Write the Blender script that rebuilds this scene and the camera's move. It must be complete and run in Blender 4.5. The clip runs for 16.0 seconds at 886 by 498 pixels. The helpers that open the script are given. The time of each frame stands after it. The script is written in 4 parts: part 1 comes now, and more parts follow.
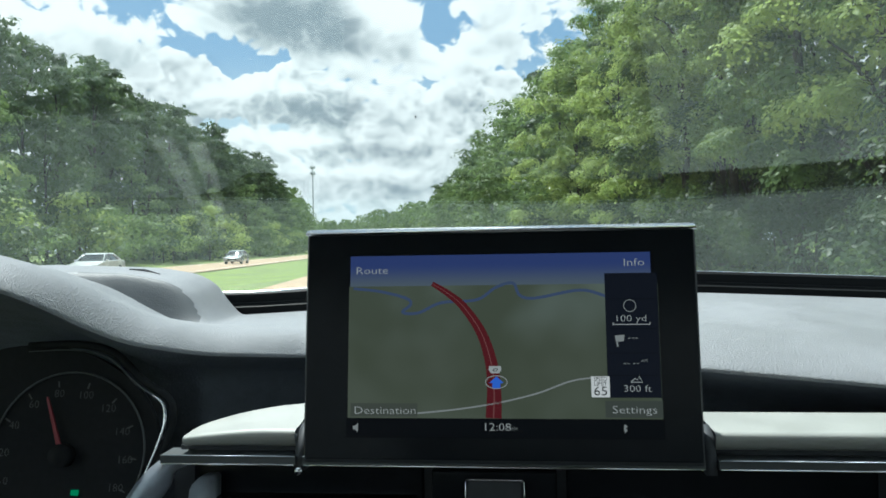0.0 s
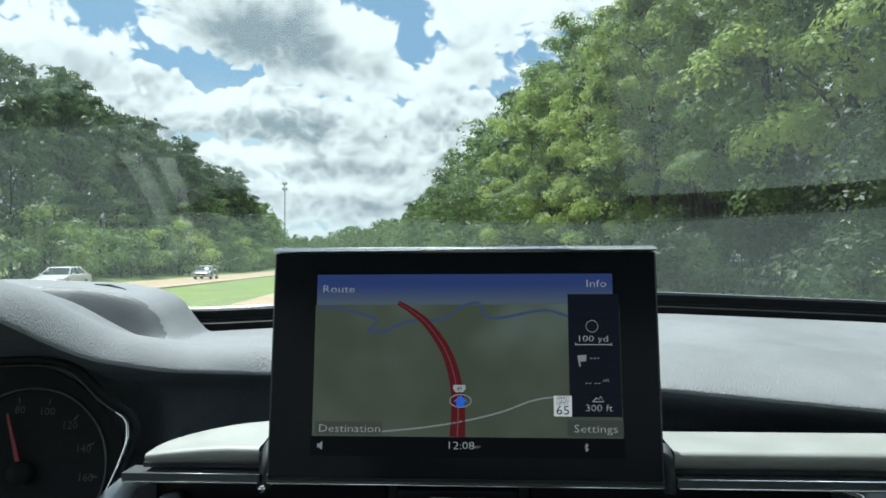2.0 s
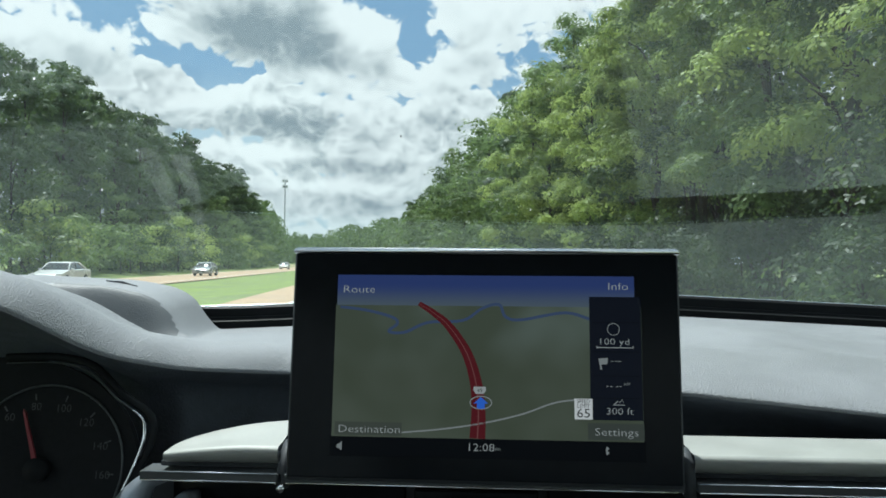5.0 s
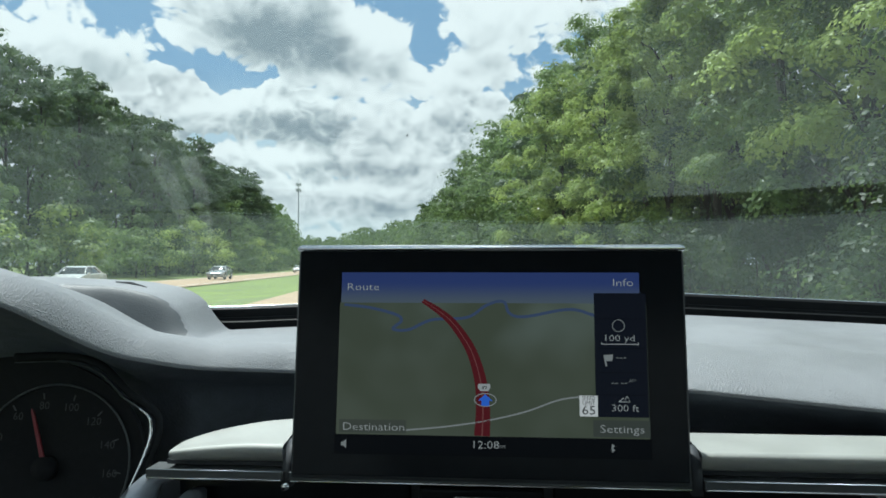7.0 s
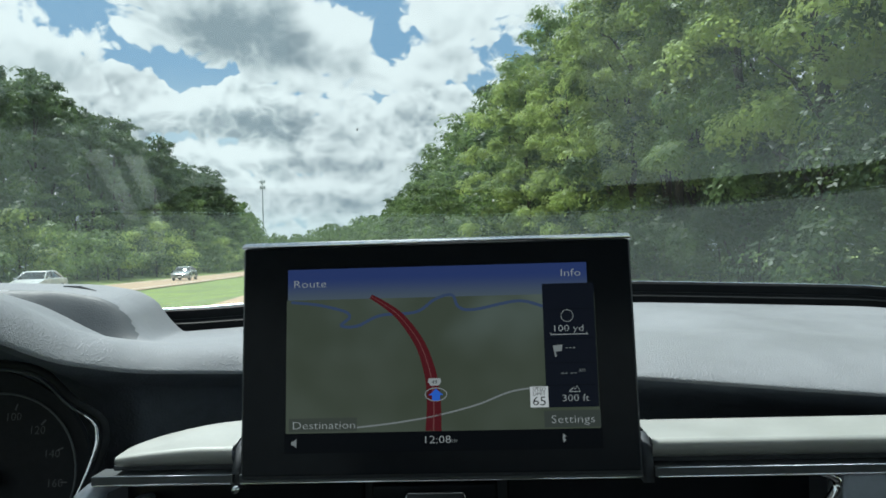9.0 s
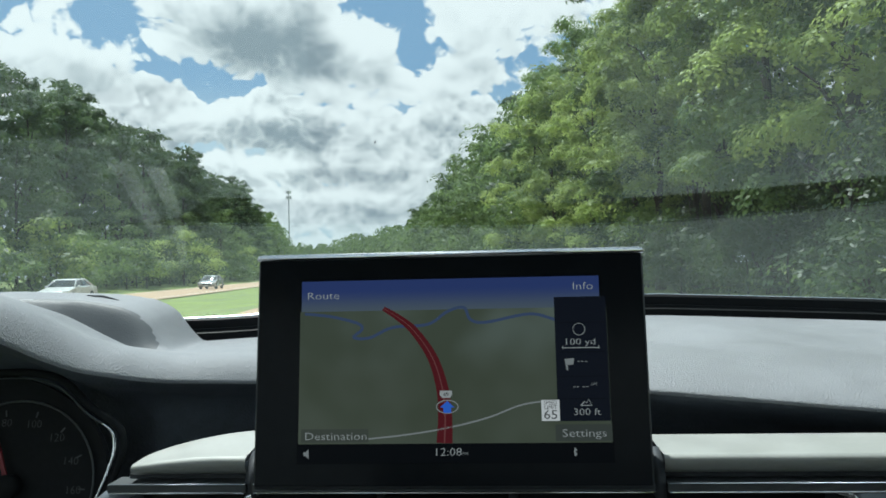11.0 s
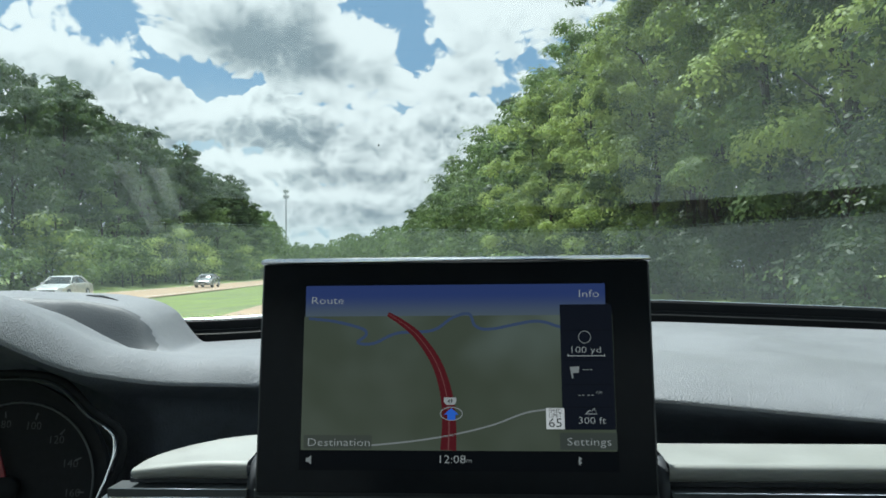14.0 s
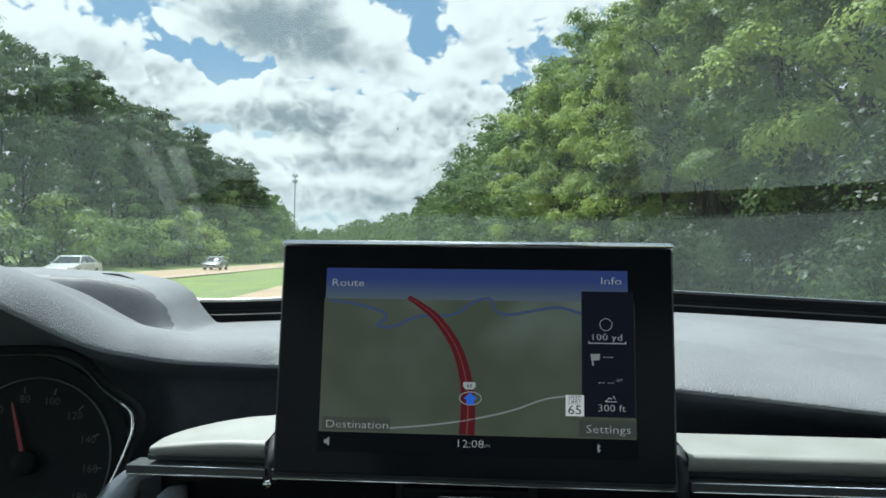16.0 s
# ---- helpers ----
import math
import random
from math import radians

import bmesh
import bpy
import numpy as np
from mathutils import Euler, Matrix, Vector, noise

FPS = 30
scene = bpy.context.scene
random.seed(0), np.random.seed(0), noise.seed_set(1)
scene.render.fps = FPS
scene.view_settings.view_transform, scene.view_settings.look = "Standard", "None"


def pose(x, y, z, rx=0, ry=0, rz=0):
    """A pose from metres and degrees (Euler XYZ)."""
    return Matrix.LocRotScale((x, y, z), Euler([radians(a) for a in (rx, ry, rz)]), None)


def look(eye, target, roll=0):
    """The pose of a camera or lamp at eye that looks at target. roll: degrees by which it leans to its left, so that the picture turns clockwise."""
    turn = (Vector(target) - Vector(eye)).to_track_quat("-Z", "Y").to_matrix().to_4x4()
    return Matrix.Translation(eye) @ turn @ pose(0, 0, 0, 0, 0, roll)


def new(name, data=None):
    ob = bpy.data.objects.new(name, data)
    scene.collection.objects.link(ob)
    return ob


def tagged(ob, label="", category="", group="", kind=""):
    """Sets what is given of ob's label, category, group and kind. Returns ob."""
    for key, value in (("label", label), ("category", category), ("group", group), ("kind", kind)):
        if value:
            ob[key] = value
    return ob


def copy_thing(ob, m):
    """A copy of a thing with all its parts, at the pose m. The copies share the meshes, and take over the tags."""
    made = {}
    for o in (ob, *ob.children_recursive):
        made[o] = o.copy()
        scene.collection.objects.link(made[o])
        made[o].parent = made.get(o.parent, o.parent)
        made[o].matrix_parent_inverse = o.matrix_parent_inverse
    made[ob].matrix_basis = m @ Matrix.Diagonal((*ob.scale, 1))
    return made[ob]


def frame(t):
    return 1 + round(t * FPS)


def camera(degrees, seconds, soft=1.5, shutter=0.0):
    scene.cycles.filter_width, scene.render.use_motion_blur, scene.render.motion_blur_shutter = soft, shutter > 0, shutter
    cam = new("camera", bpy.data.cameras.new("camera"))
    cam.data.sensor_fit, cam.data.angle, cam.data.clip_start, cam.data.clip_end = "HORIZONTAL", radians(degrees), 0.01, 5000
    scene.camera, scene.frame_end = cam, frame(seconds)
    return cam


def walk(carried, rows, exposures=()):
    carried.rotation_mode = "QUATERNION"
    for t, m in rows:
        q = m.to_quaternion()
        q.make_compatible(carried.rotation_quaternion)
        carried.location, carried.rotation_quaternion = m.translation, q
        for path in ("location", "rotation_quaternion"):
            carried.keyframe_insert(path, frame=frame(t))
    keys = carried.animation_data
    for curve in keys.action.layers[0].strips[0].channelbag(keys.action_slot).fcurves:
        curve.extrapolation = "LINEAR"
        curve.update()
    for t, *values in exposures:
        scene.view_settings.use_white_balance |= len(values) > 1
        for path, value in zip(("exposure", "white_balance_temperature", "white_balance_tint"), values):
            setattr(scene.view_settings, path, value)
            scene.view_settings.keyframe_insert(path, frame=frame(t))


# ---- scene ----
cam = camera(59.2, 16.0, 1.7)
PATH = [
    (0, (-0.069, 0.0, 1.148), (0.009, 1.999, 1.141), -1.0),
    (0.5, (-0.071, -0.001, 1.147), (0.019, 1.997, 1.137), -0.4),
    (1, (-0.071, 0.0, 1.147), (0.063, 1.996, 1.125), -0.1),
    (1.5, (-0.069, 0.0, 1.147), (0.128, 1.99, 1.126), 0.6),
    (2, (-0.066, -0.006, 1.149), (0.084, 1.988, 1.187), -0.3),
    (2.5, (-0.071, 0.002, 1.147), (0.134, 1.992, 1.161), 0.9),
    (3, (-0.071, 0.0, 1.147), (0.09, 1.993, 1.186), 0.8),
    (3.5, (-0.071, -0.002, 1.148), (0.077, 1.992, 1.202), 0.2),
    (4, (-0.075, 0.002, 1.147), (0.058, 1.998, 1.185), 1.0),
    (4.2, (-0.083, 0.0, 1.152), (0.075, 1.993, 1.177), 0.8),
    (6.3, (-0.07, -0.005, 1.146), (0.059, 1.99, 1.206), -0.4),
    (6.5, (-0.071, -0.004, 1.148), (0.071, 1.99, 1.189), 0.0),
    (7, (-0.073, -0.003, 1.147), (0.044, 1.993, 1.189), 0.0),
    (7.5, (-0.073, -0.005, 1.148), (0.018, 1.992, 1.197), -0.1),
    (8, (-0.07, -0.005, 1.149), (0.036, 1.991, 1.206), -0.7),
    (8.5, (-0.059, -0.003, 1.15), (0.096, 1.99, 1.221), -1.9),
    (9, (-0.061, 0.0, 1.147), (0.14, 1.99, 1.172), -1.6),
    (9.2, (-0.054, -0.001, 1.152), (0.095, 1.993, 1.193), -1.9),
    (11.3, (-0.054, -0.003, 1.148), (0.088, 1.992, 1.201), -1.2),
    (11.5, (-0.063, 0.002, 1.15), (0.104, 1.995, 1.177), -1.0),
    (12, (-0.063, -0.006, 1.152), (0.076, 1.988, 1.198), -0.7),
    (12.5, (-0.061, -0.008, 1.153), (0.053, 1.987, 1.239), -0.9),
    (13, (-0.062, -0.003, 1.151), (0.104, 1.99, 1.202), -0.3),
    (13.5, (-0.063, -0.002, 1.151), (0.106, 1.99, 1.192), -0.0),
    (14, (-0.059, 0.0, 1.151), (0.088, 1.994, 1.207), -0.6),
    (14.5, (-0.062, -0.002, 1.151), (0.086, 1.992, 1.201), -0.3),
    (15, (-0.065, 0.0, 1.15), (0.055, 1.996, 1.195), 0.4),
    (15.5, (-0.065, 0.004, 1.149), (0.079, 1.999, 1.164), 0.5),
    (16, (-0.067, 0.003, 1.149), (0.06, 1.998, 1.173), 0.6),
]
walk(cam, [(t, look(eye, aim, roll)) for t, eye, aim, roll in PATH], [(0.0, 0.52, 5930, 0.0), (1.2, 0.52, 5930, 0.0), (2.5, 0.42, 5930, 0.0), (4.0, 0.31, 5930, 0.0), (6.5, 0.30, 5930, 0.0), (9.0, 0.27, 5930, 0.0), (12.0, 0.30, 5930, 0.0), (14.5, 0.31, 5930, 0.0), (16.0, 0.40, 5930, 0.0)])

# ---- world, sun ----
SUN_AZ, SUN_EL = -26.0, 67.0          # degrees; azimuth to the right of the way ahead
world = bpy.data.worlds.new("sky")
scene.world = world
world.use_nodes = True


class Nodes:
    """Short hand for building node trees."""

    def __init__(self, tree):
        self.tree = tree

    def add(self, kind, **props):
        node = self.tree.nodes.new(kind)
        for key, value in props.items():
            if key == "operation":
                node.operation = value
            elif key == "blend_type":
                node.blend_type = value
            elif key == "data_type":
                node.data_type = value
        return node

    def put(self, socket, value):
        if isinstance(value, bpy.types.NodeSocket):
            self.tree.links.new(value, socket)
        else:
            socket.default_value = value

    def math(self, op, a, b=0.0, c=None):
        node = self.add("ShaderNodeMath", operation=op)
        self.put(node.inputs[0], a)
        self.put(node.inputs[1], b)
        if c is not None:
            self.put(node.inputs[2], c)
        return node.outputs[0]

    def ramp(self, value, low, high, out_low=0.0, out_high=1.0):
        node = self.add("ShaderNodeMapRange")
        node.interpolation_type = "SMOOTHSTEP"
        for k, v in zip(("Value", "From Min", "From Max", "To Min", "To Max"), (value, low, high, out_low, out_high)):
            self.put(node.inputs[k], v)
        return node.outputs[0]

    def noise(self, vector, scale, detail=4.0, rough=0.55, distortion=0.0):
        node = self.add("ShaderNodeTexNoise")
        self.put(node.inputs["Vector"], vector)
        for k, v in (("Scale", scale), ("Detail", detail), ("Roughness", rough), ("Distortion", distortion)):
            node.inputs[k].default_value = v
        return node.outputs[0]

    def mix(self, factor, a, b, blend="MIX"):
        node = self.add("ShaderNodeMix", data_type="RGBA", blend_type=blend)
        self.put(node.inputs[0], factor)
        self.put(node.inputs[6], a)
        self.put(node.inputs[7], b)
        return node.outputs[2]


def build_sky():
    w = Nodes(world.node_tree)
    world.node_tree.nodes.clear()
    sky = w.add("ShaderNodeTexSky")
    sky.sky_type = "NISHITA"
    sky.sun_disc = False
    sky.sun_elevation, sky.sun_rotation = radians(SUN_EL), radians(SUN_AZ)
    coord = w.add("ShaderNodeTexCoord").outputs["Generated"]
    split = w.add("ShaderNodeSeparateXYZ")
    w.put(split.inputs[0], coord)
    dx, dy, dz = split.outputs
    az = w.math("MULTIPLY", w.math("ARCTAN2", dx, dy), 57.3)
    el = w.math("MULTIPLY", w.math("ARCSINE", dz), 57.3)

    def total(values):
        out = values[0]
        for v in values[1:]:
            out = w.math("ADD", out, v)
        return out

    def layer(under, seed, stretch, scale, base, lift, fine, lumps, shades, edge, low, high):
        """One rank of cumulus over what lies behind it: thin rims and tops bright, thick hearts and bases grey.
        Lumps and shades: azimuth, elevation, spreads, amount (added to the thickness, or to the greyness)."""

        def thickness(right, up, detail):
            a = w.math("ADD", az, right)
            e = w.math("ADD", el, up)
            at = w.add("ShaderNodeCombineXYZ")
            w.put(at.inputs[0], a)
            w.put(at.inputs[1], w.math("MULTIPLY", e, stretch))
            at.inputs[2].default_value = seed
            warp = w.add("ShaderNodeTexNoise")
            w.put(warp.inputs["Vector"], at.outputs[0])
            warp.inputs["Scale"].default_value, warp.inputs["Detail"].default_value = scale * 1.6, 4.0
            spread = w.add("ShaderNodeVectorMath", operation="MULTIPLY_ADD")
            w.put(spread.inputs[0], warp.outputs["Color"])
            spread.inputs[1].default_value = (0.55 / scale,) * 3
            w.put(spread.inputs[2], at.outputs[0])
            v = spread.outputs[0]
            parts = [base, w.math("MULTIPLY", w.math("SUBTRACT", w.noise(v, scale, detail, 0.56), 0.5), 2.1)]
            for size, weight in ((2.2, 0.55), (5.5, 0.75 * fine), (12.0, 0.42 * fine)):
                cells = w.add("ShaderNodeTexVoronoi")
                w.put(cells.inputs["Vector"], v)
                cells.inputs["Scale"].default_value = scale * size
                parts.append(w.math("MULTIPLY", w.math("SUBTRACT", 0.45, cells.outputs["Distance"]), weight))
            parts.append(w.math("MULTIPLY", w.math("SUBTRACT", w.noise(v, scale * 7.0, detail, 0.56), 0.5), 1.1 * fine))
            parts += [bump(a, e, *lump) for lump in lumps]
            return total(parts)

        def bump(a, e, a0, e0, sa, se, amount):
            u = w.math("DIVIDE", w.math("SUBTRACT", a, a0), sa)
            v = w.math("DIVIDE", w.math("SUBTRACT", e, e0), se)
            d = w.math("ADD", w.math("MULTIPLY", u, u), w.math("MULTIPLY", v, v))
            return w.math("MULTIPLY", w.math("EXPONENT", w.math("MULTIPLY", d, -1.0)), amount)

        here = thickness(0.0, 0.0, 8.0)
        above = thickness(-0.25 * lift, lift, 5.0)
        if edge is not None:
            here = w.math("ADD", here, edge)
            above = w.math("ADD", above, edge)
        cover = w.ramp(here, 0.0, 0.26)
        grey = total([w.math("MULTIPLY", here, -0.16), w.math("MULTIPLY", above, 0.80)] + [bump(az, el, *shade) for shade in shades])
        grey = w.ramp(grey, low, high)
        return w.mix(cover, under, w.mix(grey, (10.8, 10.9, 11.0, 1), (3.2, 3.8, 4.3, 1)))

    tint = w.mix(0.75, sky.outputs[0], (2.9, 4.9, 7.3, 1))
    tint = w.mix(w.ramp(el, 8.0, 14.5, 0.9, 0.0), tint, (6.6, 7.9, 8.9, 1))
    waves = w.math("ADD", w.math("MULTIPLY", w.math("SINE", w.math("MULTIPLY", az, 0.9)), 0.5), w.math("MULTIPLY", w.math("SINE", w.math("MULTIPLY", az, 2.3)), 0.25))
    tops = total([el, w.ramp(az, -21.0, -11.0, -1.7, -0.2), waves])
    # far ranks low over the road, then the nearer ones overhead with blue gaps between
    tint = layer(tint, 3.0, 1.25, 0.15, 0.66, 0.7, 0.8,
                 [(-10.2, 11.3, 4.0, 1.1, 0.3), (-7.5, 10.0, 3.5, 1.2, 0.3), (-7.6, 7.6, 3.2, 0.6, 0.3), (-0.9, 5.0, 3.2, 0.5, 0.3), (-18.0, 9.6, 4.5, 1.4, 0.3),
                  (3.5, 10.5, 4.0, 1.0, 0.3), (-13.0, 9.0, 2.4, 0.45, -0.7), (-9.4, 8.7, 1.0, 0.4, -0.6), (-5.0, 6.3, 4.0, 0.35, -0.4), (-18.0, 7.0, 4.0, 0.5, -0.4)],
                 [(-5.8, 9.8, 4.4, 0.8, 0.5), (-18.0, 9.4, 3.6, 1.0, 0.35), (-1.0, 7.0, 3.0, 0.5, 0.35), (-9.6, 11.6, 4.0, 0.7, -0.4), (-7.5, 7.8, 3.0, 0.45, -0.5),
                  (-0.9, 5.3, 2.8, 0.4, -0.4), (-14.0, 10.9, 3.0, 0.7, -0.3)], w.ramp(tops, 11.6, 14.0, 0.0, -2.4), 0.0, 1.25)
    tint = layer(tint, 11.0, 1.25, 0.105, 0.30, 1.1, 0.9,
                 [(-9.2, 17.2, 6.8, 2.6, 0.95), (-4.0, 17.2, 2.2, 2.2, 0.3), (-24.0, 13.6, 5.0, 3.0, 0.6), (-19.8, 12.0, 2.6, 1.6, 0.45), (-0.4, 15.4, 1.7, 1.4, 0.7),
                  (7.5, 17.6, 4.5, 2.6, 0.65), (4.2, 13.6, 3.2, 0.9, 0.5), (-3.0, 12.9, 2.6, 0.8, 0.35), (-18.8, 16.7, 1.8, 1.7, -0.95), (-14.6, 13.3, 3.0, 1.1, -1.15),
                  (-12.2, 12.8, 2.2, 0.8, -1.0), (-0.2, 19.1, 2.4, 1.4, -1.0), (2.2, 15.8, 1.2, 1.5, -0.85), (-27.0, 18.5, 4.0, 2.0, -0.5)],
                 [(-8.6, 16.4, 5.4, 2.3, 0.95), (-5.0, 14.4, 3.2, 0.8, 0.55), (-2.9, 17.8, 1.3, 1.8, -0.8), (-0.4, 15.8, 1.6, 1.2, -0.5), (-20.6, 12.8, 3.2, 1.8, 0.55),
                  (-23.5, 16.0, 4.0, 1.0, -0.6), (7.0, 18.4, 5.0, 1.8, -0.35), (6.0, 14.2, 3.5, 0.8, 0.25), (-16.9, 15.6, 1.2, 1.0, -0.6)], w.ramp(el, 10.0, 12.4, -2.0, 0.0), -0.05, 1.7)
    haze = w.ramp(el, 0.0, 7.0, 0.6, 0.0)
    tint = w.mix(haze, tint, (6.4, 7.5, 8.1, 1))
    back = w.add("ShaderNodeBackground")
    w.put(back.inputs["Color"], tint)
    back.inputs["Strength"].default_value = 0.075
    out = w.add("ShaderNodeOutputWorld")
    w.put(out.inputs["Surface"], back.outputs[0])


build_sky()

sun = new("sun", bpy.data.lights.new("sun", "SUN"))
sun.data.energy, sun.data.angle, sun.data.color = 5.0, radians(0.6), (1.0, 0.97, 0.91)
sun_from = Vector((math.sin(radians(SUN_AZ)) * math.cos(radians(SUN_EL)), math.cos(radians(SUN_AZ)) * math.cos(radians(SUN_EL)), math.sin(radians(SUN_EL))))
sun.matrix_world = look(sun_from * 60, (0, 0, 0))


# ---- materials ----
def material(name, base, rough=0.5, metal=0.0, scale=20.0, vary=0.25, bump=0.0, bump_scale=200.0, spec=0.5, kind="noise", coat=0.0, object_vary=0.0, coords="Object"):
    m = bpy.data.materials.new(name)
    m.use_nodes = True
    w = Nodes(m.node_tree)
    shader = m.node_tree.nodes["Principled BSDF"]
    coord = w.add("ShaderNodeTexCoord").outputs[coords]
    large = w.noise(coord, scale, 5.0)
    fine = w.noise(coord, scale * 9.0, 3.0)
    tone = w.math("ADD", w.math("MULTIPLY", large, 0.65), w.math("MULTIPLY", fine, 0.35))
    if object_vary:
        info = w.add("ShaderNodeObjectInfo").outputs["Random"]
        tone = w.math("ADD", tone, w.math("MULTIPLY", w.math("SUBTRACT", info, 0.5), object_vary))
    low, high = [c * (1 - vary) for c in base], [min(1, c * (1 + vary)) for c in base]
    w.put(shader.inputs["Base Color"], w.mix(w.ramp(tone, 0.3, 0.7), (*low, 1), (*high, 1)))
    w.put(shader.inputs["Roughness"], w.ramp(large, 0.3, 0.7, max(0.02, rough * 0.85), min(1, rough * 1.15)))
    shader.inputs["Metallic"].default_value = metal
    shader.inputs["Specular IOR Level"].default_value = spec
    shader.inputs["Coat Weight"].default_value = coat
    if bump:
        if kind == "grain":
            cells = w.add("ShaderNodeTexVoronoi")
            w.put(cells.inputs["Vector"], coord)
            cells.inputs["Scale"].default_value = bump_scale
            height = w.math("ADD", w.ramp(cells.outputs["Distance"], 0.1, 0.6, 1.0, 0.0), w.noise(coord, bump_scale * 0.6, 2.0))
        else:
            height = w.noise(coord, bump_scale, 4.0)
        relief = w.add("ShaderNodeBump")
        relief.inputs["Strength"].default_value = bump
        relief.inputs["Distance"].default_value = 0.6 / bump_scale
        w.put(relief.inputs["Height"], height)
        w.put(shader.inputs["Normal"], relief.outputs[0])
    return m


def glow(name, colour, strength, dim=None, axis=1, low=0.0, high=1.0, noise_scale=0.0):
    """A lit area of a display: a colour that may run into another along one axis, with faint unevenness."""
    m = bpy.data.materials.new(name)
    m.use_nodes = True
    w = Nodes(m.node_tree)
    shader = m.node_tree.nodes["Principled BSDF"]
    shader.inputs["Base Color"].default_value = (0.004, 0.004, 0.005, 1)
    shader.inputs["Roughness"].default_value = 0.25
    shader.inputs["Specular IOR Level"].default_value = 0.05
    value = (*colour, 1)
    coord = w.add("ShaderNodeTexCoord").outputs["Object"]
    if dim:
        split = w.add("ShaderNodeSeparateXYZ")
        w.put(split.inputs[0], coord)
        value = w.mix(w.ramp(split.outputs[axis], low, high), (*dim, 1), value)
    if noise_scale:
        value = w.mix(w.ramp(w.noise(coord, noise_scale, 2.0), 0.35, 0.65, 0.0, 0.85), value, (0.030, 0.036, 0.024, 1))
    w.put(shader.inputs["Emission Color"], value)
    shader.inputs["Emission Strength"].default_value = strength
    return m


def leaf_material(name, dark, light, scale=0.35, through_light=0.38, back_colour=(0.25, 0.35, 0.11)):
    m = bpy.data.materials.new(name)
    m.use_nodes = True
    w = Nodes(m.node_tree)
    nodes = m.node_tree.nodes
    nodes.clear()
    coord = w.add("ShaderNodeTexCoord").outputs["Object"]
    tone = w.math("ADD", w.math("MULTIPLY", w.noise(coord, scale, 4.0), 0.7), w.math("MULTIPLY", w.noise(coord, scale * 14, 2.0), 0.3))
    info = w.add("ShaderNodeObjectInfo").outputs["Random"]
    tone = w.math("ADD", tone, w.math("MULTIPLY", w.math("SUBTRACT", info, 0.5), 0.30))
    colour = w.mix(w.ramp(tone, 0.34, 0.68), (*dark, 1), (*light, 1))
    face = w.add("ShaderNodeBsdfPrincipled")
    w.put(face.inputs["Base Color"], colour)
    face.inputs["Roughness"].default_value = 0.42
    face.inputs["Specular IOR Level"].default_value = 0.2
    back = w.add("ShaderNodeBsdfTranslucent")
    w.put(back.inputs["Color"], w.mix(0.5, colour, (*back_colour, 1)))
    both = w.add("ShaderNodeMixShader")
    both.inputs[0].default_value = through_light
    w.put(both.inputs[1], face.outputs[0])
    w.put(both.inputs[2], back.outputs[0])
    out = w.add("ShaderNodeOutputMaterial")
    w.put(out.inputs["Surface"], both.outputs[0])
    return m


def glass_material():
    m = bpy.data.materials.new("windshield_glass")
    m.use_nodes = True
    w = Nodes(m.node_tree)
    m.node_tree.nodes.clear()
    clear = w.add("ShaderNodeBsdfTransparent")
    clear.inputs["Color"].default_value = (0.92, 0.95, 0.93, 1)
    shine = w.add("ShaderNodeBsdfGlossy")
    shine.inputs["Roughness"].default_value = 0.01
    shine.inputs["Color"].default_value = (0.86, 1.0, 0.92, 1)
    fresnel = w.add("ShaderNodeFresnel")
    fresnel.inputs["IOR"].default_value = 1.5
    both = w.add("ShaderNodeMixShader")
    w.put(both.inputs[0], w.math("MULTIPLY", fresnel.outputs[0], 1.3))
    w.put(both.inputs[1], clear.outputs[0])
    w.put(both.inputs[2], shine.outputs[0])
    # a thin uneven film of dust
    film = w.add("ShaderNodeBsdfTranslucent")
    film.inputs["Color"].default_value = (0.8, 0.82, 0.8, 1)
    coord = w.add("ShaderNodeTexCoord").outputs["Object"]
    dust = w.ramp(w.noise(coord, 3.0, 6.0, 0.65), 0.35, 0.8, 0.003, 0.012)
    specks = w.ramp(w.noise(coord, 260.0, 1.0), 0.80, 0.84, 0.0, 0.3)
    dirty = w.add("ShaderNodeMixShader")
    w.put(dirty.inputs[0], w.math("ADD", dust, specks))
    w.put(dirty.inputs[1], both.outputs[0])
    w.put(dirty.inputs[2], film.outputs[0])
    out = w.add("ShaderNodeOutputMaterial")
    w.put(out.inputs["Surface"], dirty.outputs[0])
    return m


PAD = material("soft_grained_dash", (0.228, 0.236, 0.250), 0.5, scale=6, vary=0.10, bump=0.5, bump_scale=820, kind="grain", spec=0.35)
# the pad's plastic again, darkened to put shade into its colour
MOUND_SHADE = material("slate_grained_hood", (0.105, 0.112, 0.120), 0.5, scale=6, vary=0.1, bump=0.15, bump_scale=700, kind="grain", spec=0.3)
BLACK = material("matt_black_plastic", (0.038, 0.043, 0.050), 0.65, scale=15, vary=0.2, bump=0.15, bump_scale=700)
DARK = material("dark_slate_plastic", (0.15, 0.172, 0.205), 0.7, scale=10, vary=0.2, bump=0.25, bump_scale=420, kind="grain", spec=0.3)
SHELF = material("grey_cowl_plastic", (0.17, 0.178, 0.185), 0.6, scale=9, vary=0.15, bump=0.2, bump_scale=500)
LIP = material("satin_black_lip", (0.006, 0.007, 0.008), 0.5, scale=15, vary=0.2, bump=0.15, bump_scale=700, spec=0.12)
PIANO = material("gloss_black", (0.010, 0.012, 0.015), 0.14, scale=8, vary=0.2, spec=0.1)
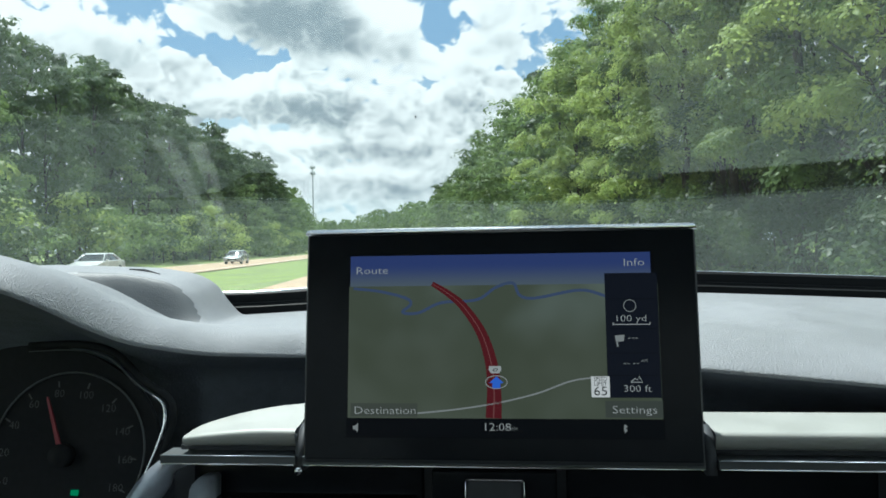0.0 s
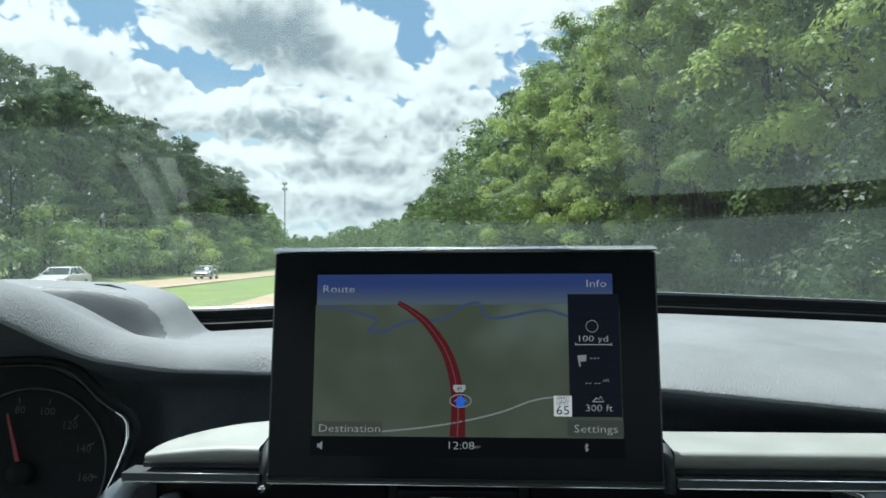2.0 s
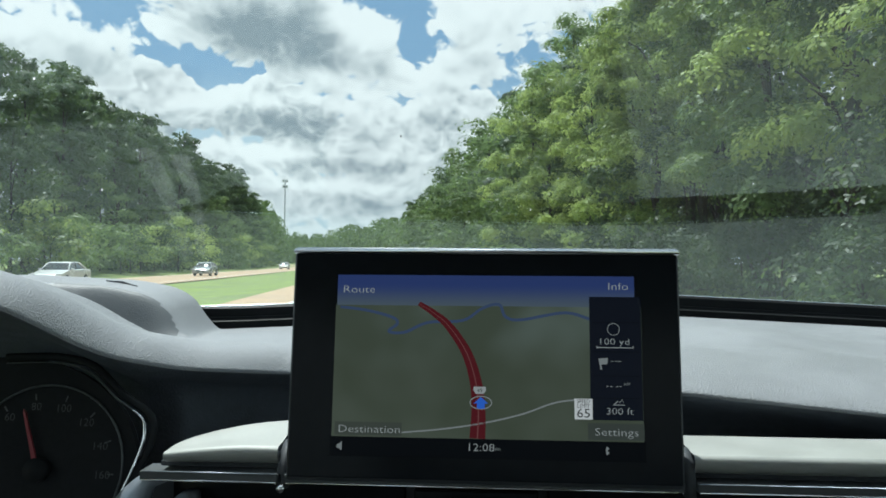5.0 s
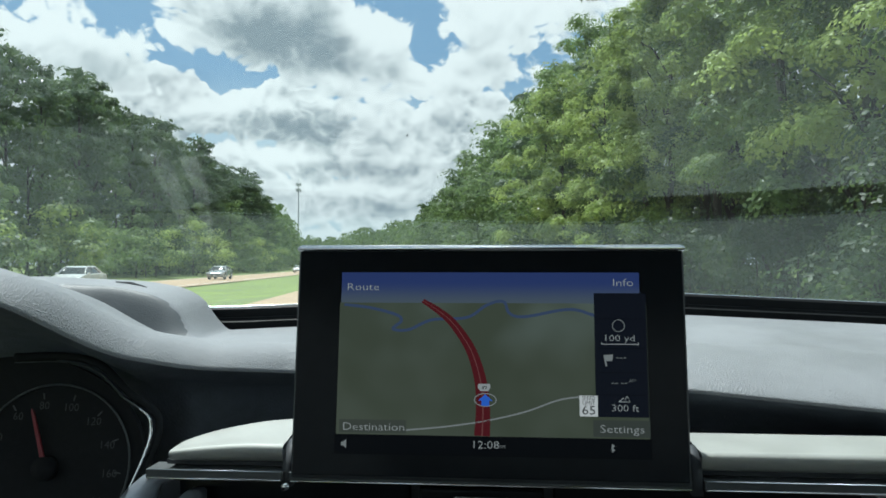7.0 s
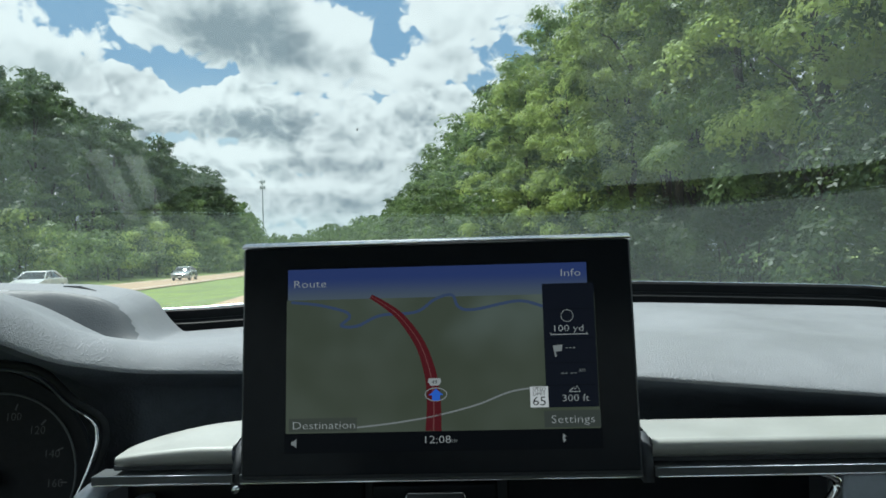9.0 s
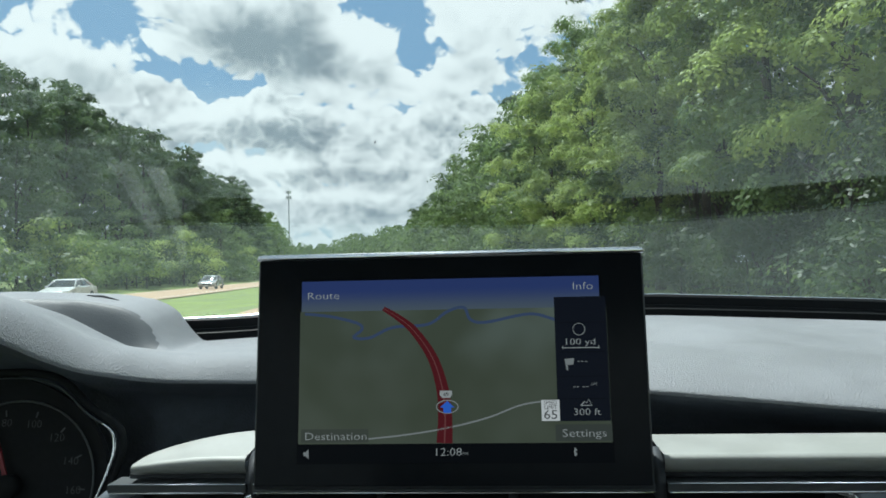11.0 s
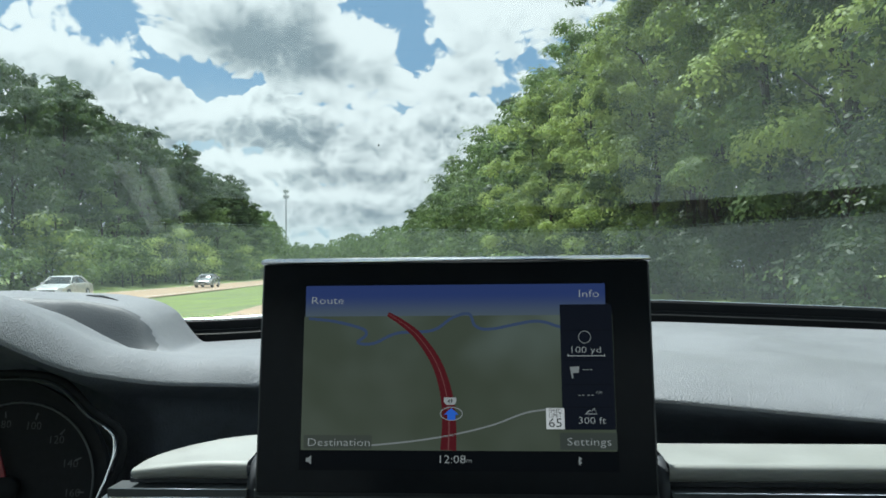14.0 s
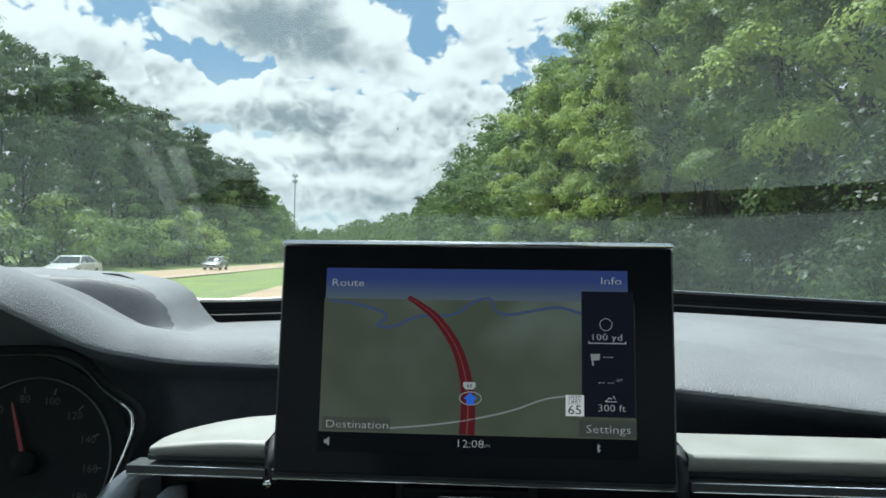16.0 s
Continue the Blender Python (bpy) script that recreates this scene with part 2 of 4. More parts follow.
SILVER = material("satin_silver_trim", (0.31, 0.318, 0.30), 0.5, metal=0.1, scale=30, vary=0.05, bump=0.05, bump_scale=900)
STEEL = material("brushed_dark_steel", (0.36, 0.40, 0.46), 0.45, metal=0.7, scale=40, vary=0.1)
FACE = material("dial_black", (0.017, 0.019, 0.021), 0.8, scale=30, vary=0.2, spec=0.2)
STEEL_DIM = material("dark_ring_metal", (0.10, 0.11, 0.115), 0.5, metal=0.5, scale=40, vary=0.1)
CHROME = material("bright_chrome", (0.8, 0.81, 0.83), 0.12, metal=1.0, scale=20, vary=0.05)
LINING = material("grey_fabric_lining", (0.32, 0.32, 0.31), 0.9, scale=8, vary=0.1, bump=0.3, bump_scale=600)
CARPET = material("black_cabin_trim", (0.045, 0.045, 0.047), 0.85, scale=8, vary=0.2, bump=0.3, bump_scale=400)
GLASS = glass_material()
ROAD = material("tan_aggregate_asphalt", (0.42, 0.30, 0.20), 0.85, scale=0.35, vary=0.16, bump=0.3, bump_scale=30)
GRASS = material("mown_grass", (0.17, 0.225, 0.05), 0.8, scale=0.25, vary=0.35, bump=0.8, bump_scale=9)
BARK = material("bark", (0.038, 0.032, 0.026), 0.9, scale=1.5, vary=0.4, bump=0.8, bump_scale=14, object_vary=0.3)
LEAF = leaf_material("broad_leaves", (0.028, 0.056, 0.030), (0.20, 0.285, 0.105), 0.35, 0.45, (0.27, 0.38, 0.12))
# yellow-green leaves, with sunlight's brightness added to the colour
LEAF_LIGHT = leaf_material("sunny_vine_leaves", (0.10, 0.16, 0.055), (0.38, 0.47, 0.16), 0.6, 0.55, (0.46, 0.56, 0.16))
# leaf green darkened so the forest's shade sits in the colour
LEAF_SHADED = leaf_material("shade_loving_leaves", (0.010, 0.022, 0.013), (0.050, 0.085, 0.038))
NEEDLE = leaf_material("pine_needles", (0.015, 0.036, 0.022), (0.075, 0.125, 0.055))
LINE = material("white_road_paint", (0.7, 0.7, 0.66), 0.7, scale=3, vary=0.1)


# ---- building helpers ----
def link(name, mesh, mat, parent=None, label="", smooth=False):
    if mat is not None:
        mesh.materials.append(mat)
    if smooth:
        mesh.polygons.foreach_set("use_smooth", [True] * len(mesh.polygons))
    ob = new(name, mesh)
    ob.parent = parent
    return tagged(ob, label)


def part(name, bm, mat, parent=None, label="", smooth=False):
    mesh = bpy.data.meshes.new(name)
    bm.normal_update()
    bm.to_mesh(mesh)
    bm.free()
    return link(name, mesh, mat, parent, label, smooth)


def thing(name, label, category, m=None, group="", kind=""):
    ob = new(name)
    ob.empty_display_size = 0.1
    if m is not None:
        ob.matrix_world = m
    return tagged(ob, label, category, group, kind)


def box(x0, x1, y0, y1, z0, z1, bevel=0.0, segments=2):
    bm = bmesh.new()
    bmesh.ops.create_cube(bm, size=1.0)
    bmesh.ops.scale(bm, vec=(x1 - x0, y1 - y0, z1 - z0), verts=bm.verts)
    bmesh.ops.translate(bm, vec=((x0 + x1) / 2, (y0 + y1) / 2, (z0 + z1) / 2), verts=bm.verts)
    if bevel:
        bmesh.ops.bevel(bm, geom=list(bm.edges), offset=bevel, segments=segments, affect="EDGES", profile=0.6)
    return bm


def prism(outline, z0, z1, bevel=0.0):
    """An outline in the x-y plane, drawn out from z0 to z1."""
    bm = bmesh.new()
    face = bm.faces.new([bm.verts.new((x, y, z0)) for x, y in outline])
    up = bmesh.ops.extrude_face_region(bm, geom=[face])
    bmesh.ops.translate(bm, vec=(0, 0, z1 - z0), verts=[v for v in up["geom"] if isinstance(v, bmesh.types.BMVert)])
    bmesh.ops.recalc_face_normals(bm, faces=bm.faces)
    if bevel:
        bmesh.ops.bevel(bm, geom=list(bm.edges), offset=bevel, segments=2, affect="EDGES")
    return bm


def sheet(rows):
    """A surface through rows of points, all of the same length."""
    bm = bmesh.new()
    grid = [[bm.verts.new(p) for p in row] for row in rows]
    for a, b in zip(grid, grid[1:]):
        for i in range(len(a) - 1):
            bm.faces.new((a[i], a[i + 1], b[i + 1], b[i]))
    return bm


def tube(points, radii, sides=8, closed=False):
    """A tube along points; radii is one number or one for each point."""
    pts = [Vector(p) for p in points]
    if not isinstance(radii, (list, tuple)):
        radii = [radii] * len(pts)
    bm = bmesh.new()
    rings = []
    for i, p in enumerate(pts):
        before, after = (pts[i - 1], pts[(i + 1) % len(pts)]) if closed else (pts[max(i - 1, 0)], pts[min(i + 1, len(pts) - 1)])
        along = (after - before).normalized()
        side = along.orthogonal().normalized() if abs(along.z) > 0.95 else along.cross(Vector((0, 0, 1))).normalized()
        other = along.cross(side)
        rings.append([bm.verts.new(p + (side * math.cos(a) + other * math.sin(a)) * radii[i]) for a in np.arange(sides) * 2 * math.pi / sides])
    for a, b in zip(rings, rings[1:] + (rings[:1] if closed else [])):
        for i in range(sides):
            bm.faces.new((a[i], a[(i + 1) % sides], b[(i + 1) % sides], b[i]))
    if not closed:
        bm.faces.new(list(reversed(rings[0])))
        bm.faces.new(rings[-1])
    return bm


def ring(cx, cy, rx, ry, radius, z=0.0, start=0.0, end=360.0, sides=6, steps=48):
    full = end - start >= 360
    angles = np.radians(np.linspace(start, end, steps, endpoint=not full))
    return tube([(cx + rx * math.cos(a), cy + ry * math.sin(a), z) for a in angles], radius, sides, full)


def ease(x):
    x = np.clip(x, 0, 1)
    return x * x * (3 - 2 * x)


def smooth_line(x, xs, ys, width=0.02):
    """Values between stations, with the corners rounded over about the given width."""
    offsets = np.linspace(-1, 1, 9) * width
    return np.mean([np.interp(x + o, xs, ys) for o in offsets], axis=0)


def text_mesh(body, size, align="LEFT", thin=0.012):
    curve = bpy.data.curves.new("text", "FONT")
    curve.body, curve.size, curve.align_x, curve.resolution_u = body, size, align, 2
    curve.offset = -thin * size
    ob = new("text", curve)
    bpy.context.view_layer.update()
    mesh = bpy.data.meshes.new_from_object(ob.evaluated_get(bpy.context.evaluated_depsgraph_get()))
    bpy.data.objects.remove(ob)
    bpy.data.curves.remove(curve)
    return mesh


def write(name, body, size, x, y, z, mat, parent, align="LEFT", label="", thin=0.012):
    ob = link(name, text_mesh(body, size, align, thin), mat, parent, label)
    ob.location = (x, y, z)
    return ob


def band(points, widths, z):
    """A flat ribbon along points in the x-y plane."""
    pts = [Vector((x, y, 0)) for x, y in points]
    rows = []
    for i, p in enumerate(pts):
        along = (pts[min(i + 1, len(pts) - 1)] - pts[max(i - 1, 0)]).normalized()
        side = Vector((-along.y, along.x, 0)) * (widths[i] if isinstance(widths, list) else widths) / 2
        rows.append([(p.x + side.x, p.y + side.y, z), (p.x - side.x, p.y - side.y, z)])
    return sheet(rows)


def curve_through(points, steps=8):
    """A smooth line through a few points (Catmull-Rom)."""
    pts = [np.array(p, float) for p in points]
    pts = [2 * pts[0] - pts[1], *pts, 2 * pts[-1] - pts[-2]]
    out = []
    for a, b, c, d in zip(pts, pts[1:], pts[2:], pts[3:]):
        for t in np.arange(steps) / steps:
            out.append(0.5 * (2 * b + (c - a) * t + (2 * a - 5 * b + 4 * c - d) * t**2 + (3 * b - a - 3 * c + d) * t**3))
    return [tuple(p) for p in out + [pts[-2]]]

# ---- land and road ----
def bend(y):
    """How far the highway has swung aside at y metres ahead (to the left is negative)."""
    k = min(y, 600.0)
    return -max(0.0, k - 40.0) ** 2 / 8000.0 - max(0.0, k - 240.0) ** 2 / 1400.0 - 0.654 * max(0.0, y - 600.0)


def land(lateral):
    return float(np.interp(lateral, (-2500, -60, -30, -24, -14, -10, -5, 6, 9, 13, 40, 2500), (3, 0.5, 0.0, -0.38, -0.38, -0.45, -0.05, -0.02, -0.3, 0.1, 0.6, 3)))


STATIONS = list(range(-60, 120, 6)) + list(range(120, 600, 20)) + [600, 700, 800, 1000, 1200, 1600, 2200, 3500]


def build_land():
    sides = (-2500, -400, -60, -42, -30, -27, -24, -14, -12, -10, -7, -5, -4.6, 5.4, 6, 7.5, 9, 11, 13, 20, 40, 60, 400, 2500)
    bm = sheet([[(bend(y) + s, y, land(s) + 0.05 * noise.noise((s * 0.3, y * 0.1, 0)) * (abs(s) > 6)) for s in sides] for y in STATIONS])
    ground = part("ground", bm, GRASS, None, "mown green grass verges and median of the highway", True)
    tagged(ground, category="ground", kind="structure")
    for name, a, b, z, words in (("road", -4.4, 5.2, 0.012, "tan asphalt carriageway under the car"),
                                 ("road", -22.6, -14.6, -0.34, "tan asphalt carriageway for oncoming traffic")):
        steps = np.linspace(a, b, 5)
        bm = sheet([[(bend(y) + s, y, z + 0.02) for s in steps] for y in STATIONS])
        tagged(part(name, bm, ROAD, None, words, True), category="road", kind="structure")
    for s, z in ((-2.6, 0.04), (4.3, 0.04), (-15.6, -0.314), (-21.8, -0.314)):
        bm = sheet([[(bend(y) + s - 0.07, y, z), (bend(y) + s + 0.07, y, z)] for y in STATIONS])
        tagged(part("lane_marking", bm, LINE, None, "worn white edge line painted on the road"), category="road marking", kind="structure")


build_land()


# ---- car cabin ----
def build_cabin():
    cabin = thing("car_cabin", "dark closed car cabin with grey roof lining", "car interior", kind="structure")
    part("floor_pan", box(-0.78, 0.78, -1.6, 1.10, 0.0, 0.28), CARPET, cabin)
    part("bulkhead", box(-0.78, 0.78, 1.10, 1.15, 0.0, 1.03), CARPET, cabin)
    part("roof_lining", box(-0.68, 0.68, -1.2, 0.28, 1.43, 1.47, 0.015), LINING, cabin, "grey fabric roof lining", True)
    part("rear_wall", box(-0.78, 0.78, -1.65, -1.6, 0.0, 1.0), CARPET, cabin)
    part("rear_glass", sheet([[(-0.7, -1.6, 1.0), (0.7, -1.6, 1.0)], [(-0.64, -1.2, 1.44), (0.64, -1.2, 1.44)]]), GLASS, cabin, "clear rear window").visible_shadow = False
    for side in (-1, 1):
        a, b = sorted((side * 0.74, side * 0.78))
        part("door_panel", box(a, b, -1.6, 1.05, 0.28, 0.97, 0.01), CARPET, cabin)
        part("pillar", tube([(side * 0.765, 0.95, 1.0), (side * 0.71, 0.62, 1.22), (side * 0.64, 0.26, 1.44)], 0.035, 10), LINING, cabin, "grey windshield pillar", True)
        part("door_pillar", tube([(side * 0.76, -0.35, 0.95), (side * 0.63, -0.45, 1.45)], 0.045, 8), LINING, cabin, "grey door pillar", True)
        part("side_glass", sheet([[(side * 0.765, -1.55, 0.97), (side * 0.765, 0.98, 0.99)], [(side * 0.66, -1.2, 1.44), (side * 0.66, 0.24, 1.44)]]), GLASS, cabin, "clear side window").visible_shadow = False


build_cabin()


def glass_point(x, v):
    """Windshield surface: v runs from the cowl (0) to the header (1)."""
    base = Vector((x, 1.10 - 0.11 * (x / 0.75) ** 2, 1.062))
    top = Vector((x * 0.84, 0.30 - 0.02 * (x / 0.75) ** 2, 1.435))
    p = base.lerp(top, v)
    p.z += 0.015 * math.sin(math.pi * v)
    return p


def build_windshield():
    ob = part("windshield", sheet([[glass_point(x, v) for x in np.linspace(-0.76, 0.76, 25)] for v in np.linspace(0, 1, 17)]), GLASS, None,
              "slightly dusty curved car windshield with faint reflections", True)
    ob.visible_shadow = False
    return tagged(ob, category="windshield", kind="structure")


windshield = build_windshield()


def film_material(name, colour, low, high, scale):
    """A thin film: mostly clear, thicker in streaks."""
    m = bpy.data.materials.new(name)
    m.use_nodes = True
    w = Nodes(m.node_tree)
    m.node_tree.nodes.clear()
    clear = w.add("ShaderNodeBsdfTransparent")
    film = w.add("ShaderNodeBsdfTranslucent")
    film.inputs["Color"].default_value = (*colour, 1)
    coord = w.add("ShaderNodeTexCoord").outputs["Object"]
    both = w.add("ShaderNodeMixShader")
    w.put(both.inputs[0], w.ramp(w.noise(coord, scale, 5.0, 0.6), 0.3, 0.75, low, high))
    w.put(both.inputs[1], clear.outputs[0])
    w.put(both.inputs[2], film.outputs[0])
    out = w.add("ShaderNodeOutputMaterial")
    w.put(out.inputs["Surface"], both.outputs[0])
    return m


def build_glass_marks():
    streak_mat = film_material("dried_wiper_film", (0.55, 0.60, 0.56), 0.0, 0.07, 24.0)
    dark = material("dried_insect", (0.02, 0.02, 0.02), 0.8, scale=300, vary=0.3)
    pale = film_material("pale_speck", (0.9, 0.9, 0.88), 0.5, 0.9, 400.0)

    def strip(points, half):
        pts = curve_through(points)
        rows = []
        for i, (x, v) in enumerate(pts):
            k = i / (len(pts) - 1)
            h = half * (1 - 0.45 * k)
            for_row = [glass_point(x + o * h, v) + Vector((0, -0.0015, -0.0015)) for o in (-1, -0.3, 0.4, 1)]
            rows.append(for_row)
        return sheet(rows)

    for name, pts, half in (("wiper_smear", ((-0.318, 0.47), (-0.312, 0.40), (-0.310, 0.32), (-0.312, 0.22)), 0.011),
                            ("wiper_smear", ((-0.286, 0.46), (-0.284, 0.40), (-0.288, 0.32), (-0.297, 0.23)), 0.009)):
        part(name, strip(pts, half), streak_mat, windshield, "faint milky streak", True).visible_shadow = False
    for x, v, size, mat in ((-0.07, 0.505, 0.0009, dark), (0.31, 0.42, 0.0011, pale), (0.08, 0.358, 0.0011, pale), (-0.373, 0.388, 0.0013, pale), (0.245, 0.40, 0.0007, dark), (-0.385, 0.58, 0.0013, pale)):
        c = glass_point(x, v) + Vector((0, -0.002, -0.002))
        bm = bmesh.new()
        bmesh.ops.create_icosphere(bm, subdivisions=1, radius=size)
        for vert in bm.verts:
            vert.co = Vector((vert.co.x * 0.7, vert.co.y * 0.3, vert.co.z * (1.6 if mat is dark else 0.9) + vert.co.x * 0.4)) * (1 + 0.3 * noise.noise(vert.co * 900)) + c
        part("speck", bm, mat, windshield, "dried speck on the glass").visible_shadow = False


build_glass_marks()


# ---- dashboard ----
NEAR_X = (-0.80, -0.60, -0.35, -0.29, -0.273, -0.256, -0.2165, -0.15, 0.0, 0.12, 0.23, 0.5, 0.8)
NEAR_Y = (0.40, 0.39, 0.40, 0.42, 0.45, 0.49, 0.54, 0.59, 0.57, 0.50, 0.485, 0.455, 0.42)
NEAR_Z = (1.14, 1.15, 1.146, 1.133, 1.117, 1.095, 1.079, 1.069, 1.067, 1.0665, 1.056, 1.03, 1.0)


def pad_rows():
    """The soft top of the dashboard, lofted across the car, with its rolled near edge and dark underside."""
    xs = np.concatenate([np.linspace(-0.78, -0.36, 16, endpoint=False), np.linspace(-0.36, -0.10, 66, endpoint=False), np.linspace(-0.10, 0.78, 56)])
    near_y, near_z = smooth_line(xs, NEAR_X, NEAR_Y, 0.012), smooth_line(xs, NEAR_X, NEAR_Z, 0.012)
    tracks = [
        (near_y, near_z),
        (smooth_line(xs, (-0.8, -0.35, -0.318, -0.298, -0.287, -0.27, -0.2, 0.8), (0.50, 0.50, 0.55, 0.60, 0.63, 0.66, 0.66, 0.62), 0.008),
         smooth_line(xs, (-0.8, -0.4, -0.33, -0.318, -0.298, -0.287, -0.27, -0.2, 0.1, 0.25, 0.5, 0.8), (1.15, 1.15, 1.143, 1.137, 1.121, 1.106, 1.089, 1.081, 1.083, 1.079, 1.06, 1.03), 0.006)),
        (np.full(len(xs), 0.724), smooth_line(xs, (-0.8, -0.40, -0.30, -0.265, -0.2, -0.1, 0.1, 0.25, 0.5, 0.8), (1.12, 1.11, 1.074, 1.078, 1.080, 1.082, 1.089, 1.087, 1.07, 1.04), 0.01)),
        (0.756 - 0.012 * (xs / 0.75) ** 2, smooth_line(xs, (-0.8, -0.45, -0.34, -0.30, -0.285, -0.272, -0.267, -0.1, 0.1, 0.25, 0.5, 0.8), (1.12, 1.133, 1.127, 1.118, 1.108, 1.097, 1.077, 1.082, 1.090, 1.089, 1.076, 1.045), 0.011)),
        (0.88 - 0.12 * (xs / 0.75) ** 2, smooth_line(xs, (-0.8, -0.45, -0.34, -0.30, -0.285, -0.272, -0.267, -0.1, 0.1, 0.25, 0.5, 0.8), (1.12, 1.136, 1.130, 1.122, 1.112, 1.100, 1.076, 1.082, 1.090, 1.091, 1.080, 1.05), 0.011)),
    ]
    rows = []
    for (ya, za), (yb, zb), steps in zip(tracks[::-1], tracks[-2::-1], (7, 9, 12, 28)):
        for k in np.arange(steps) / steps:
            swell = 0.020 * k * (1 - k**4) if ya is tracks[1][0] else 0.0
            rows.append(np.stack([xs, ya + (yb - ya) * k, za + (zb - za) * (0.75 * ease(k) + 0.25 * k) + swell], 1))
    rows.append(np.stack([xs, near_y, near_z], 1))
    under = [(-0.0012, -0.0012), (-0.001, -0.003), (0.002, -0.0045), (0.010, -0.008), (0.025, -0.014), (0.05, -0.022)]
    rolled = [np.stack([xs, near_y + dy, near_z + dz], 1) for dy, dz in under]
    back_y = smooth_line(xs, (-0.8, -0.25, -0.18, 0.8), (0.58, 0.58, 0.56, 0.56), 0.02)
    back_y = np.maximum(back_y, near_y + 0.045)
    dark = [rolled[1], rolled[2], rolled[3], rolled[4], rolled[5], np.stack([xs, back_y + 0.01, np.minimum(near_z - 0.04, 1.075)], 1), np.stack([xs, back_y + 0.01, np.full(len(xs), 0.86)], 1)]
    return rows + rolled[:2], dark


# frame of the centre stack, which is turned towards the driver
STACK = Matrix.LocRotScale((-0.1054, 0.4669, 1.0), Euler((0, 0, radians(-8.1))), None)


def build_dashboard():
    dash = thing("dashboard", "grey grained soft-touch dashboard with satin silver trim", "dashboard")
    top, dark = pad_rows()
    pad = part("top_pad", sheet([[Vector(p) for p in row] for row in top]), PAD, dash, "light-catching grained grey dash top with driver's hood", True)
    pad.data.materials.append(MOUND_SHADE)
    # hood faces turned away from the windshield get the shade-darkened copy
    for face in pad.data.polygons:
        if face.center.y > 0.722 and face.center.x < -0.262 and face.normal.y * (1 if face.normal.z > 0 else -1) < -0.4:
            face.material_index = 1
    part("hood_seam", tube([(-0.354, 0.795, 1.1305), (-0.340, 0.80, 1.1292), (-0.324, 0.797, 1.1250)], [0.0006, 0.0012, 0.0005], 5), BLACK, dash, "short dark seam on the hood")
    part("underside", sheet([[Vector(p) for p in row] for row in dark]), DARK, dash, "dark recess under the padded edge", True)
    # raised black demister lip across the far edge and the cowl shelf behind it
    xs = np.linspace(-0.74, 0.76, 61)
    far = 0.885 - 0.12 * (xs / 0.75) ** 2
    base = np.interp(xs, (-0.3, -0.25, -0.1, 0.1, 0.25, 0.5, 0.8), (1.068, 1.068, 1.073, 1.081, 1.082, 1.071, 1.041))
    lip = [(0.0, 0.0), (0.001, 0.016), (0.005, 0.0175), (0.006, 0.0205), (0.0075, 0.021), (0.009, 0.030), (0.012, 0.0325), (0.016, 0.0325), (0.019, 0.028), (0.021, 0.006)]
    part("demister_lip", sheet([[(x, f + dy, b + dz) for x, f, b in zip(xs, far, base)] for dy, dz in lip]), LIP, dash, "black plastic demister lip under the glass")
    part("cowl_shelf", sheet([[(x, f + 0.021, b + 0.008) for x, f, b in zip(xs, far, base)], [(x, f + 0.215, b - 0.012) for x, f, b in zip(xs, far, base)]]), SHELF, dash, "grey plastic shelf at the base of the glass", True)
    # chrome line added for the highlight along the black lip's top
    edge = [(x, f + 0.013, b + 0.0326) for x, f, b in zip(xs, far, base)]
    part("lip_edge", tube(edge, 0.0009, 6), CHROME, dash, "bright highlight line along the demister lip", True)
    # low speaker grille in the middle of the pad, behind the display
    def grille_z(x):
        return 1.0855 + 0.008 * ease((x + 0.12) / 0.3)

    def bar(y0, y1, z0, z1, inset):
        """A cross bar of the grille, which widens towards the glass."""
        def sides(y):
            k = (y - 0.60) / 0.27
            return -0.125 - 0.022 * k + inset, 0.138 + 0.093 * k - inset
        (a, b), (c, d) = sides(y0), sides(y1)
        bm = prism([(a, y0), (b, y0), (d, y1), (c, y1)], z0, z1)
        for v in bm.verts:
            v.co.z += float(grille_z(v.co.x))
        return bm

    grille = part("speaker_grille", bar(0.60, 0.878, -0.014, 0.0, 0.0), BLACK, dash, "black louvred speaker grille behind the display")
    for k in range(23):
        part("louvre", bar(0.608 + k * 0.011, 0.6135 + k * 0.011, 0.0, 0.0009, 0.006), BLACK, grille)
    # loose corner of the pad seam beside the display
    part("pad_seam", tube([(0.118, 0.70, 1.0905), (0.13, 0.697, 1.091), (0.139, 0.688, 1.0905)], [0.0006, 0.0013, 0.0005], 5), BLACK, dash, "short dark lifted seam")

    stack = new("centre_trim")
    stack.parent, stack.matrix_world = dash, STACK

    def silver(s0, s1, round_left, rise, name="silver_inlay"):
        steps = np.linspace(s0, s1, 40)
        depth = 0.047 * np.sqrt(np.clip((steps - s0) / 0.072, 0.0, 1) ** 0.8) if round_left else np.full(40, 0.047)
        drop = 0.0045 * np.clip(1 - (steps - s0) / 0.05, 0, 1) ** 1.5 if round_left else np.zeros(40)
        rows = []
        for k in np.linspace(1, 0, 6):
            rows.append([(s, -0.006 + d * k, 0.0412 - f + rise * ease(k) * d / 0.047) for s, d, f in zip(steps, depth, drop)])
        top = part(name, sheet(rows), SILVER, stack, "satin silver shelf inlay", True)
        rows = rows[-1:]
        for dy, z in ((-0.0080, 0.0405), (-0.0092, 0.0390), (-0.0095, 0.0365), (-0.0085, 0.0335), (-0.004, 0.0305), (0.004, 0.0290)):
            rows.append([(s, dy, z - f * (z - 0.029) / 0.0122) for s, f in zip(steps, drop)])
        part("inlay_front", sheet(rows), SILVER, top, "curved front of the silver inlay", True)

